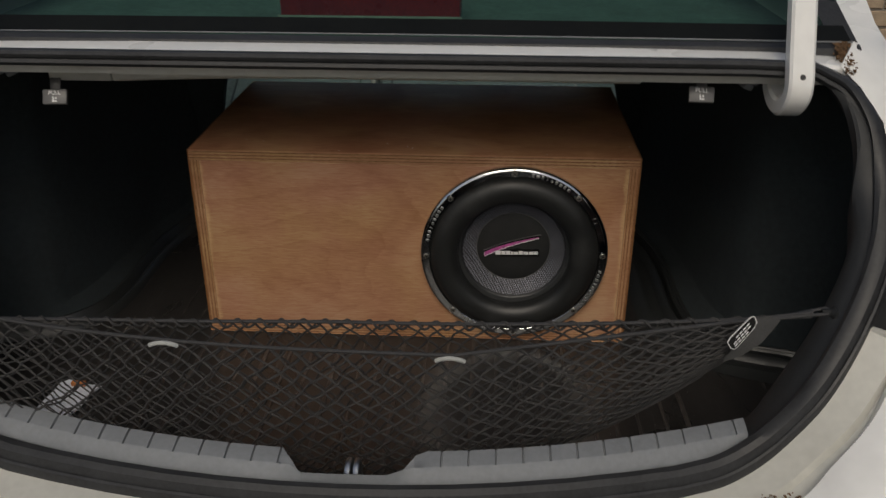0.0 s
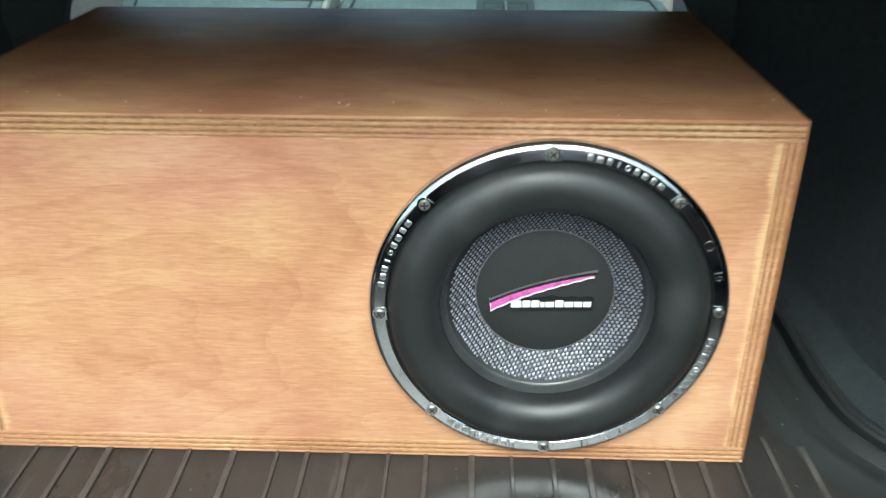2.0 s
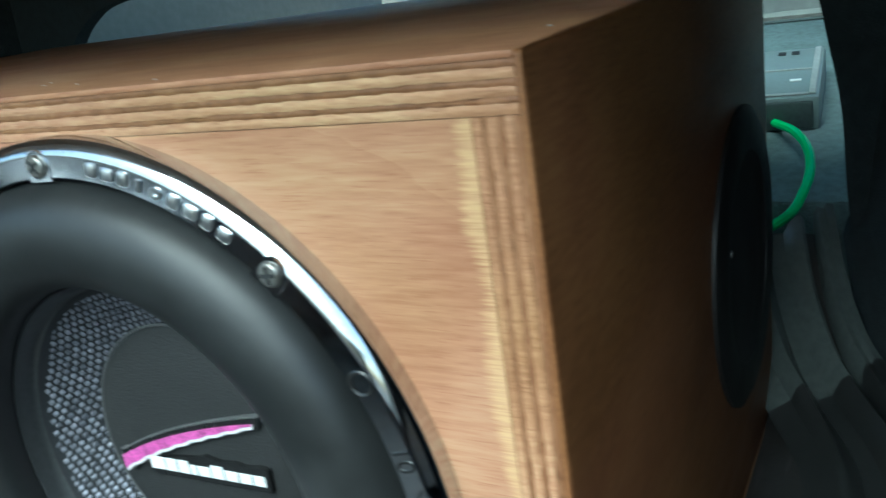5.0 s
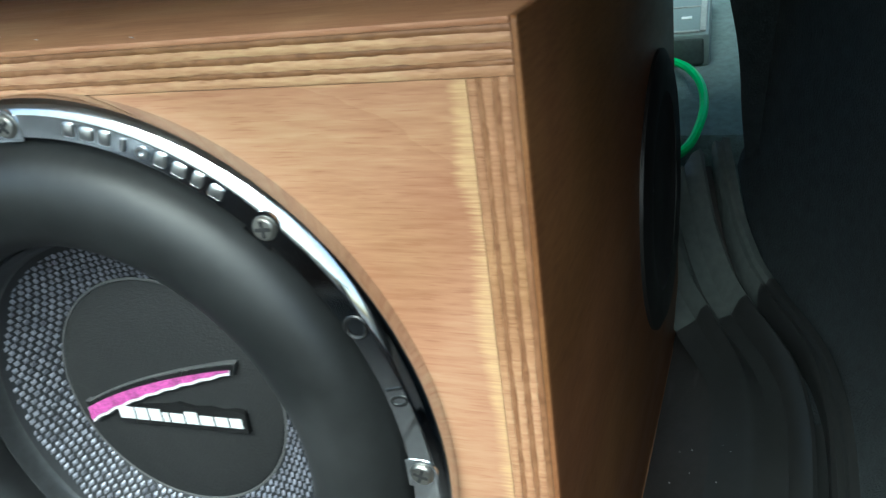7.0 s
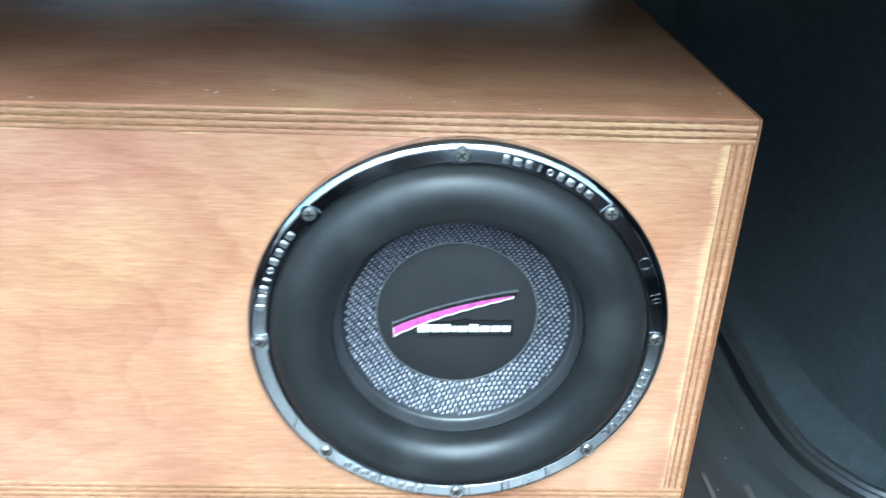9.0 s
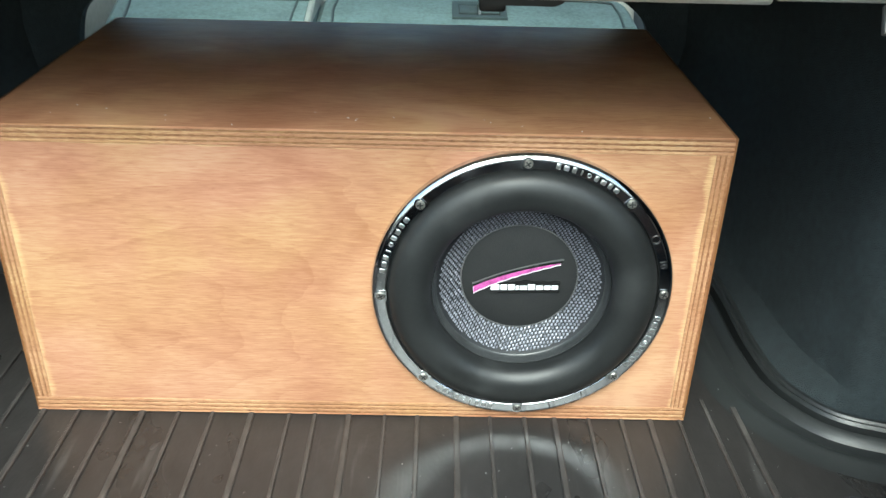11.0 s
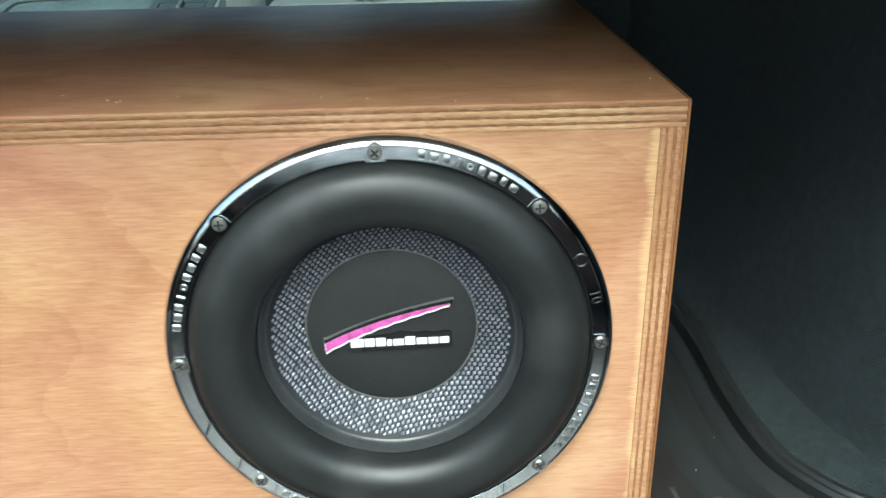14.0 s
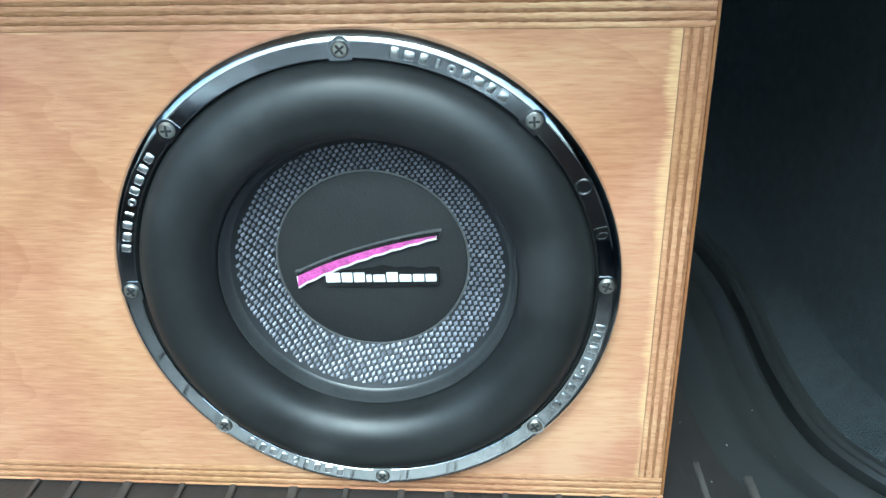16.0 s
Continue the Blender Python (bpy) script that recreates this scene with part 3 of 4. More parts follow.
def ledge(y):
    """Width of the carpeted ledge between the mat's lip and the arch at y."""
    for (a, u), (b, v) in zip(LEDGE, LEDGE[1:]):
        if y <= b:
            return u + (v - u) * (y - a) / (b - a)
    return LEDGE[-1][1]


def side_wall():
    """A sloping ledge beside the mat, a crease, and the bulging arch over it."""
    rows = []
    for i in range(len(LIP)):
        p, n, e = LIP[i], lip_out(i), ledge(LIP[i].y)
        line = [(0.014, -0.004), (0.017, 0.013), (e, 0.030), (e + 0.0015, 0.034), (e + 0.004, 0.042), (e + 0.012, 0.16), (e + 0.022, 0.26), (e + 0.016, 0.36), (e + 0.002, 0.445), (e, 0.462)]
        rows.append([Vector((p.x, p.y, 0)) + n * d + Vector((0, 0, h + p.z * max(1 - h / 0.3, 0))) for d, h in line])
    # the arch over the ledge runs in a wider curve than the mat's edge
    count = len(rows)
    for col, reach in ((4, 2), (5, 9), (6, 9), (7, 9), (8, 9), (9, 9)):
        line = [Vector(r[col]) for r in rows]
        for i in range(count):
            w = min(reach, i, count - 1 - i)
            near = line[i - w:i + w + 1]
            rows[i][col] = sum(near, Vector()) / len(near)
    return sheet(rows)


solo("wall_right", side_wall(), CARPET, "charcoal carpet lining over the wheel arch", "wall", "structure")
solo("wall_left", mirrored(side_wall()), CARPET, "charcoal carpet lining over the wheel arch", "wall", "structure")
# bulkhead with the rounded pass-through to the cabin
hole = [(0.222, -0.028), (0.221, 0.06), (0.219, 0.105), (0.216, 0.14), (0.213, 0.19), (0.205, 0.235), (0.194, 0.285), (0.178, 0.306), (0.155, 0.322), (0.125, 0.334), (0.06, 0.342)]
hole = [(q.x, q.z) for q in spline([(x, 0, z) for x, z in hole], 4)]
hole = hole + [(-0.356 - x, z) for x, z in reversed(hole)]
solo("bulkhead", holed([(-0.80, -0.04), (0.42, -0.04), (0.42, 0.463), (-0.80, 0.463)], hole, 0.452, 0.470), CARPET,
     "dark bulkhead with a rounded opening to the cabin", "wall", "structure", smooth=False)
solo("ceiling", join(block(-0.78, 0.40, -0.160, -0.0905, 0.4555, 0.467), block(-0.855, 0.475, -0.090, 0.452, 0.4555, 0.467)), PRIMER, "bare cream painted underside of the parcel shelf", "ceiling", "structure", smooth=False)
peg_shape = block(-0.043, -0.017, 0.150, 0.169, 0.371, 0.3838, 0.003)
hang = thing("shelf_bracket", (-0.011, 0.14, 0.456), "black plastic cover hanging under the parcel shelf", "bracket")
part("cover", slab([(-0.057, 0.4555), (-0.051, 0.398), (-0.048, 0.390), (-0.041, 0.385), (-0.034, 0.384), (0.026, 0.384), (0.033, 0.387), (0.038, 0.396), (0.043, 0.4555)], "y", 0.12, 0.17), PORT, hang, angle=20)
part("peg", peg_shape, PORT, hang)

# ---- rubber mat ----
mat = thing("boot_mat", (MID, 0.0, 0.0), "black-brown ribbed rubber boot mat with pale scuffs", "mat")
edge_r = [(p.x - 0.004, p.y) for p in LIP]
bed = []
for (x, y), p in zip(edge_r, LIP):
    bed.append([(2 * MID - x, y, -0.001 + p.z), (2 * MID - x + 0.04, y, -0.001 + p.z), (MID, y, -0.001 + p.z), (x - 0.04, y, -0.001 + p.z), (x, y, -0.001 + p.z)])
part("mat_bed", sheet(bed), MAT, mat)
LIP_PROFILE = [(-0.014, -0.001), (-0.010, 0.008), (-0.006, 0.011), (-0.002, 0.008), (0.002, 0.006), (0.006, 0.014), (0.010, 0.020), (0.014, 0.020), (0.017, 0.010), (0.017, -0.004)]
HUMP_PROFILE = [(-0.072, -0.002), (-0.056, 0.004), (-0.052, 0.012), (-0.047, 0.015), (-0.043, 0.010), (-0.038, 0.000), (-0.027, 0.001), (-0.021, 0.012), (-0.015, 0.015), (-0.0125, 0.012), (-0.0120, -0.006), (-0.0060, -0.006), (-0.0055, 0.016), (-0.003, 0.021), (0.001, 0.019), (0.003, 0.023), (0.008, 0.022), (0.009, 0.004)]
n_t = next(i for i, p in enumerate(LIP) if p.y > 0.374)


def lip_row(i):
    """One section of the mat's double lip, which turns up and in towards the back."""
    k = min(max((LIP[i].y - 0.25) / 0.12, 0), 1)
    return [LIP[i] + lip_out(i) * (d + 0.009 * (1 - k)) + Vector((0, 0, h * (0.6 + 0.4 * k) * (max(k, 0.45) if d < -0.03 else 1))) for d, h in HUMP_PROFILE]


part("raised_lip", sheet([lip_row(i) for i in range(n_t + 1)]), MAT_LIP, mat)
part("rear_tray", sheet([lip_row(i) for i in range(n_t, len(LIP))]), LIP_LIT, mat, "ridged back end of the lip, coloured paler for cabin light")
part("raised_lip", mirrored(lip_loft(LIP_PROFILE)), MAT_LIP, mat)

# ---- sill ----
sill = thing("sill_trim", (MID, -0.43, 0.0), "grey grooved plastic sill trim along the boot edge", "sill trim")


def notch(x):
    """How far the latch notch reaches out into the sill at x, 0 to 1."""
    return min(max((0.074 - abs(x + 0.178)) / 0.026, 0), 1)


def sill_section(x, deep):
    dx = x - MID
    y, z, s = sill_y(dx), 0.128 + 0.08 * dx * dx, notch(x)
    pts = [(-0.012, 0.0), (-0.006, z - 0.02), (-0.002, z - 0.004), (0.003, z - deep), (0.012, z - 0.001 - deep), (0.023, z - 0.003 - deep * 0.9), (0.0245, z - 0.0035), (0.031, z - 0.010), (0.0365, z - 0.019)]
    return [(x, y - max(d, s * (0.030 + 0.001 * k)), h - (0.012 * s if 0 < k < 6 else 0)) for k, (d, h) in enumerate(pts)]


xs, x = [(0.243, 0.0)], 0.2315
while x > 2 * MID - 0.238:
    for off, deep in ((0.0, 0.0), (0.0004, 0.0030), (0.0016, 0.0030), (0.0026, 0.0), (0.017, 0.0)):
        xs.append((x - off, deep if notch(x - off) == 0 else 0.0))
    x -= 0.0284
xs.append((2 * MID - 0.243, 0.0))
part("sill_cover", sheet([sill_section(x, d) for x, d in xs]), TRIM_GREY, sill, angle=50)
well = []
for x in (-0.256, -0.235, -0.215, -0.178, -0.14, -0.12, -0.100):
    y = sill_y(x - MID)
    well.append([(x, y + 0.012, 0.0), (x, y + 0.006, 0.075), (x, y - 0.002, 0.086), (x, y - 0.034, 0.088)])
part("latch_well", sheet(well), TRIM_BLACK, sill)
striker = solo("latch_striker", join(tube(spline([(-0.181, -0.425, 0.085), (-0.181, -0.428, 0.108), (-0.181, -0.440, 0.116), (-0.181, -0.452, 0.108), (-0.181, -0.455, 0.085)], 4), 0.0035, 8),
                                     tube(spline([(-0.172, -0.425, 0.085), (-0.172, -0.428, 0.108), (-0.172, -0.440, 0.116), (-0.172, -0.452, 0.108), (-0.172, -0.455, 0.085)], 4), 0.0035, 8)), BRIGHT,
               "bright steel latch striker loop in the sill", "latch")
for sx in (0.262, 2 * MID - 0.262):
    solo("trim_screw", moved(lathe([(0, -0.0015), (0.003, -0.001), (0.0035, 0.002)], 10), pose(sx, -0.398, 0.151, -40, 0, 0)), STEEL, "small bright screw in the sill end", "screw")

# ---- hinges ----
def hinge(sgn):
    path = spline([(-0.064, 0.754), (-0.123, 0.634), (-0.162, 0.554), (-0.188, 0.494), (-0.201, 0.459), (-0.182, 0.436), (-0.152, 0.433), (-0.126, 0.446), (-0.116, 0.466)], 6)
    rows = []
    for i, p in enumerate(path):
        t = (path[min(i + 1, len(path) - 1)] - path[max(i - 1, 0)])
        t = Vector((t.x, t.y)).normalized()
        n = Vector((-t.y, t.x))
        h, w = 0.010, 0.0138
        c = MID + sgn * 0.4885
        sec = [(-w, -h + 0.003), (-w + 0.003, -h), (w - 0.003, -h), (w, -h + 0.003), (w, h - 0.003), (w - 0.003, h), (-w + 0.003, h), (-w, h - 0.003)]
        rows.append([(c + a, p.x + n.x * b, p.y + n.y * b) for a, b in sec])
    v, f = sheet(rows, False, True)
    f += [tuple(range(8)), tuple(range(len(v) - 8, len(v)))]
    hg = part("hinge_arm", (v, f), PAINT, body, "white painted gooseneck hinge arm of the boot lid")
    # black disc laid on the arm for the dark of its hole
    part("hole", moved(lathe([(0, 0.0), (0.0032, 0.0), (0.0034, 0.003)], 12), pose(MID + sgn * 0.4885, -0.2077, 0.476, -24, 0, 0)), HOLLOW_BLACK, hg, "black disc for a small hole")


hinge(1)
hinge(-1)
for sgn in (1, -1):
    part("hinge_bracket", moved(join(block(-0.012, 0.012, -0.008, 0.008, -0.004, 0.003, 0.001), block(-0.004, 0.010, -0.007, 0.006, -0.012, -0.0045, 0.002)), pose(MID + sgn * 0.456, -0.120, 0.4515, 12, sgn * 20, 25)), TRIM_GREY, body, "small bent metal bracket")

# ---- seat release tabs ----
def text_mesh(body_text, size):
    cu = bpy.data.curves.new("writing", "FONT")
    cu.body, cu.size, cu.align_x, cu.align_y, cu.extrude = body_text, size, "CENTER", "CENTER", 0.0002
    tmp = bpy.data.objects.new("writing", cu)
    scene.collection.objects.link(tmp)
    me = bpy.data.meshes.new_from_object(tmp.evaluated_get(bpy.context.evaluated_depsgraph_get()))
    v, f = [tuple(p.co) for p in me.vertices], [tuple(p.vertices) for p in me.polygons]
    bpy.data.objects.remove(tmp)
    bpy.data.meshes.remove(me)
    return v, f


def tab(x, z, tilt):
    m = pose(x, -0.155, z, 62, 0, tilt) @ Matrix.Scale(0.80, 4)
    tb = thing("seat_release_tab", None, "dark grey plastic seat release pull tab with white writing", "pull tab", "seat release tabs", m=m)
    part("plate", block(-0.018, 0.018, -0.0115, 0.0115, -0.004, 0.004, 0.0015), TAB, tb)
    part("writing", moved(text_mesh("PULL", 0.0085), Matrix.Translation((0, 0.0055, 0.0043))), WHITE, tb, smooth=False)
    part("symbol", join(moved(slab([(-0.003, -0.008), (0.004, -0.008), (0.004, -0.0062), (-0.001, -0.006), (-0.0015, 0.0), (-0.003, 0.0)], "z", 0.0041, 0.0045), Matrix()),
                        slab([(0.0005, -0.0042), (0.0035, -0.0035), (0.0035, -0.0015), (0.001, -0.001)], "z", 0.0041, 0.0045)), WHITE, tb, smooth=False)
    part("stem", block(-0.008, 0.008, 0.0116, 0.030, -0.003, 0.001, 0.001), PORT, tb)


tab(0.205, 0.4400, -4)
tab(-0.571, 0.4238, 6)

# ---- the loudspeaker box: 15 mm plywood, glued and stained ----
BX0, BX1, BH, BD, TH = -0.476, 0.175, 0.304, 0.375, 0.0162
bx = thing("speaker_box", ((BX0 + BX1) / 2, 0.0, 0.0), "stained plywood subwoofer box with pale ply edges on the boot mat", "speaker box")
PLIES = [(0.0022, 0), (0.0020, 2), (0.0027, 1), (0.0020, 2), (0.0028, 1), (0.0017, 2), (0.0028, 1)]


def plies(name, face_mat, make, label=""):
    """A panel as its outer veneer with the other plies under it; make(a, b, setback) gives each one's shape."""
    a = 0.0
    outer = None
    for k, (t, kind) in enumerate(PLIES):
        shape = make(a, a + t, 0.0 if kind == 1 else 0.0003)
        if k == 0:
            outer = part(name, shape, face_mat, bx, label)
        else:
            part("ply", shape, PLY_LIGHT if kind == 1 else PLY_DARK, outer)
        a += t


def glue_line(a, u, panel):
    """How far a glue line strays at u along a panel's edge."""
    k = a * 2600 + panel * 7.3
    return 0.00009 * math.sin(u * 61 + k * 3.1) + 0.00012 * math.sin(u * 173 + k * 5.7) * math.sin(u * 37 + k) + 0.00022 * math.sin(u * 900 + k * 2.3) * math.sin(u * 331 + k * 1.7)


def ply_bar(u0, u1, a, b, setback, panel, place):
    """One ply under the veneer, its sawn edge torn and uneven; place(u, depth in the panel, y) gives the point."""
    rows, count = [], int((u1 - u0) / 0.0032)
    for i in range(count + 1):
        u = u0 + (u1 - u0) * i / count
        top, low = a + (glue_line(a, u, panel) if a > 0.003 else 0), b + (glue_line(b, u, panel) if b < TH - 0.001 else 0)
        chip = setback + 0.0003 * random.random() + (0.0007 if random.random() < 0.03 else 0)
        rows.append([place(u, top, BD), place(u, top, chip + 0.0003), place(u, top * 0.75 + low * 0.25, chip), place(u, top * 0.25 + low * 0.75, chip), place(u, low, chip + 0.0003), place(u, low, BD)])
    v, f = sheet(rows, False, True)
    return v, f + [tuple(range(6)), tuple(range(len(v) - 6, len(v)))]


random.seed(5)
plies("top_panel", VENEER, lambda a, b, s: ply_bar(BX0 + 0.0022, BX1 - 0.0022, a, b, s, 0, lambda u, d, y: (u, y, BH - d)) if a else block(BX0 + 0.0022, BX1 - 0.0022, s, BD, BH - b, BH, 0.0007, 2))
plies("bottom_panel", VENEER, lambda a, b, s: ply_bar(BX0 + 0.0022, BX1 - 0.0022, a, b, s, 1, lambda u, d, y: (u, y, d)) if a else block(BX0, BX1, s, BD, 0, b, 0.0010, 2))
plies("side_panel", VENEER_SHADED, lambda a, b, s: ply_bar(TH + 0.0002, BH - TH - 0.0002, a, b, s, 2, lambda u, d, y: (BX1 - d, y, u)) if a else block(BX1 - b, BX1, s, BD, 0.0023, BH - 0.0001, 0.0019, 4))
plies("side_panel", VENEER_SHADED, lambda a, b, s: ply_bar(TH + 0.0002, BH - TH - 0.0002, a, b, s, 3, lambda u, d, y: (BX0 + d, y, u)) if a else block(BX0, BX0 + b, s, BD, 0.0023, BH - 0.0001, 0.0019, 4))
HUB = (0.0, 0.151)
ring = [(HUB[0] + 0.1195 * math.sin(2 * math.pi * i / 72), HUB[1] + 0.1195 * math.cos(2 * math.pi * i / 72)) for i in range(72)]
part("front_panel", holed([(BX0 + TH + 0.0003, TH + 0.0003), (BX1 - TH - 0.0003, TH + 0.0003), (BX1 - TH - 0.0003, BH - TH - 0.0003), (BX0 + TH + 0.0003, BH - TH - 0.0003)], ring, 0.0006, TH), FACE, bx,
     "stained face with pale sanded edges", smooth=False)
part("back_panel", block(BX0 + TH + 0.0003, BX1 - TH - 0.0003, BD - TH, BD - 0.0005, TH + 0.0003, BH - TH - 0.0003), VENEER, bx)
PY, PZ, PR = 0.278, 0.146, 0.085
port_m = pose(BX1, PY, PZ, 0, 0, 90)
port = part("port", moved(lathe([(0.060, -0.004), (PR * 0.92, -0.005), (PR, -0.002), (PR, 0.001), (0.060, 0.001)], 64, True), port_m), PORT, bx, "round black plastic port flange")
# black dish stands in for the dark open tube; the panel is unpierced
part("tube", moved(lathe([(0.060, -0.0035), (0.056, -0.0015), (0.050, -0.0008), (0.0, -0.0006)], 48), port_m), HOLLOW_BLACK, port)
part("screw", moved(lathe([(0, -0.002), (0.0018, -0.0016), (0.0022, 0.0)], 10), port_m @ Matrix.Translation((-0.043, -0.0006, 0.017))), STEEL, port)
chips = []
random.seed(11)
for k in range(16):
    x, y = random.uniform(BX0 + 0.05, BX1 - 0.01), random.uniform(0.004, 0.05)
    r = random.uniform(0.0004, 0.0010)
    chips.append(moved(lathe([(0, -0.0003), (r, -0.0001), (r * 0.6, 0.0002)], 6), pose(x, y, BH + 0.0002, -90, 0, 0)))
part("glue_specks", join(*chips), WHITE, bx, "tiny pale specks on the top")["kind"] = "stuff"

# ---- the subwoofer, built round its own hub ----
sub = thing("subwoofer", None, "black rubber subwoofer with chrome ring and woven cone in the box", "subwoofer", m=pose(HUB[0], 0.0, HUB[1], 0, -1.5, 0))
part("chrome_ring", lathe([(0.1205, 0.0005), (0.1388, 0.0005), (0.1388, -0.0048), (0.1386, -0.0060), (0.1380, -0.0069), (0.1366, -0.0081), (0.1350, -0.0091), (0.1341, -0.0095), (0.1336, -0.0096), (0.1332, -0.0096), (0.1263, -0.0096), (0.1260, -0.0096), (0.1256, -0.0093), (0.1255, -0.0086), (0.1263, -0.0082), (0.1263, -0.001), (0.1205, -0.001)], 128, True), CHROME, sub,
     "polished chrome trim ring with raised lettering bars")
part("gasket", lathe([(0.1264, -0.0084), (0.1256, -0.0083), (0.1252, -0.0076), (0.1249, -0.0040), (0.1243, -0.0035), (0.1215, -0.002), (0.1195, 0.004)], 96), GASKET, sub)
roll = [(0.1247, 0.0)] + [(0.1042 + 0.0204 * math.cos(radians(a)), -0.0015 - 0.0190 * math.sin(radians(a)) ** 0.85) for a in range(6, 176, 8)]
roll += [(0.0838, 0.0005), (0.0836, 0.0020)]
part("surround", lathe(roll, 128), RUBBER, sub, "thick satin black rubber surround")
part("bead", lathe([(0.0838, 0.0022), (0.0834, 0.0004), (0.0826, 0.0001), (0.0820, 0.0012), (0.0817, 0.0036), (0.0806, 0.0066), (0.0796, 0.0084), (0.0785, 0.0091)], 128), BEAD, sub, "smooth grey rubber bead between surround and cone")
part("cone", lathe([(0.0788, 0.0089), (0.0768, 0.0100), (0.0560, 0.0232), (0.0545, 0.0240)], 96), CONE, sub)
# woven fibre: one raised thread crossing for each cell of a slanting twill
bumps_v, bumps_f = [], []
random.seed(21)
cell = 0.0040
ca, sa = math.cos(radians(58)), math.sin(radians(58))
n = int(0.080 / (0.66 * cell)) + 1
for i in range(-n, n + 1):
    for j in range(-n, n + 1):
        u, w = (i + 0.36 * j % 1 + random.uniform(-0.05, 0.05)) * cell, (j + random.uniform(-0.06, 0.06)) * cell * 0.66
        if not 0.0560 < math.hypot(u, w) < 0.0766:
            continue
        k, high = len(bumps_v), random.uniform(0.45, 1.15)
        for du, dw, up in ((-0.47, -0.02, 0), (0.04, -0.30, 0), (0.47, 0.02, 0), (-0.04, 0.30, 0), (-0.15, 0, 0.0010), (0.15, 0, 0.0010)):
            pu, pw = u + du * cell, w + dw * cell
            q = math.hypot(pu, pw)
            fit = min(max(q, 0.0562), 0.0762) / q
            pu, pw, q = pu * fit, pw * fit, q * fit
            bumps_v.append((pu * ca - pw * sa, 0.0100 + (0.0768 - q) * 0.635 - up * high - 0.0001, pu * sa + pw * ca))
        bumps_f += [(k, k + 1, k + 4), (k + 1, k + 5, k + 4), (k + 1, k + 2, k + 5), (k + 2, k + 3, k + 5), (k + 3, k + 4, k + 5), (k + 3, k, k + 4)]
wv = part("weave", (bumps_v, bumps_f), WEAVE, sub, "silver-grey woven fibre ring", smooth=True, angle=70)
wv["kind"] = "stuff"
cap = part("dust_cap", lathe([(0.0552, 0.0240), (0.0548, 0.0228), (0.0535, 0.0220), (0.030, 0.0208), (0.0, 0.0204)], 96), CAP, sub, "matt black dust cap with emblem")

part("cap_edge", lathe([(0.0566, 0.0234), (0.0560, 0.0226), (0.0553, 0.0226), (0.0549, 0.0236)], 96), TAB, sub, "thin grey glue bead round the dust cap")


def swoosh(grow, y0, y1):
    """A long curved wedge, wide at its lower end."""
    up, lo = [], []
    for k in range(17):
        s = k / 16
        x = -0.0437 + 0.0817 * s
        c = -0.0085 + 0.030 * s - 0.0060 * s * s - 0.0035 * (1 - s) ** 4
        w = 0.0029 * (1 - s) ** 0.7 + 0.0005
        up.append((x, c + w + grow))
        lo.append((x, c - w - grow + (0.0003 if k % 2 else -0.0003)))
    return slab([(up[0][0] - grow, up[0][1])] + up + [(up[-1][0] + grow, up[-1][1])] + lo[::-1], "y", y0, y1)


part("emblem_back", moved(swoosh(0.0016, 0.0182, 0.0225), Matrix.Translation((0.001, 0, 0.0026))), EMBLEM_BLACK, cap, "raised gloss black emblem edge", smooth=False)
part("emblem_rim", moved(swoosh(0.0021, 0.0186, 0.0225), Matrix.Translation((0.001, 0, 0.0026))), TAB, cap, "thin grey moulded outline", smooth=False)
part("emblem_edge", moved(swoosh(0.0004, 0.0178, 0.0190), Matrix.Translation((0, 0, 0.0012))), WHITE, cap, smooth=False)
part("emblem", moved(swoosh(-0.0003, 0.0174, 0.0185), Matrix.Translation((0, 0, 0.0020))), MAGENTA, cap, "magenta swoosh", smooth=False)
part("name_plate", join(slab([(-0.0285, -0.0140), (0.0385, -0.0140), (0.0390, -0.0035), (0.034, -0.0028), (0.028, -0.0036), (0.022, -0.0024), (0.014, -0.0030), (0.006, -0.0012), (0.001, -0.0026), (-0.016, -0.0044), (-0.0285, -0.0100)], "y", 0.0186, 0.0225)), EMBLEM_BLACK, cap, smooth=False)
x = -0.0272
for w in (0.0092, 0.0072, 0.0072, 0.0040, 0.0078, 0.0074, 0.0078, 0.0073, 0.0070):
    part("name_bar", block(x, x + w - 0.0008, 0.0180, 0.0187, -0.0112, -0.0064 + (0.0014 if w in (0.0092, 0.0072, 0.0074) else 0.0), 0.0003, 1), WHITE, cap, "white bar of raised print")
    x += w

# raised bars on the ring, and the size figure
def on_ring(deg, r=0.1298):
    """A place on the ring's flat face, turned outwards."""
    return pose(r * math.sin(radians(deg)), -0.0096, r * math.cos(radians(deg)), 0, deg, 0)


def ring_bars(a0, a1):
    """A run of raised plain marks along the ring: rounded blocks, loops and bars."""
    loop = lathe([(0.0010, 0.0002), (0.0011, -0.0007), (0.0021, -0.0007), (0.0022, 0.0002)], 14)
    bar = block(-0.0008, 0.0008, -0.0008, 0.0002, -0.0022, 0.0024, 0.0003, 1)
    wide = block(-0.0024, 0.0024, -0.0008, 0.0002, -0.0022, 0.0022, 0.0008, 2)
    tall = block(-0.0019, 0.0019, -0.0008, 0.0002, -0.0022, 0.0028, 0.0008, 2)
    for k, shape in enumerate((tall, wide, tall, bar, loop, tall, wide, tall, wide)):
        part("raised_mark", moved(shape, on_ring(a0 + (a1 - a0) * (k + 0.5) / 9)), BRIGHT, sub)


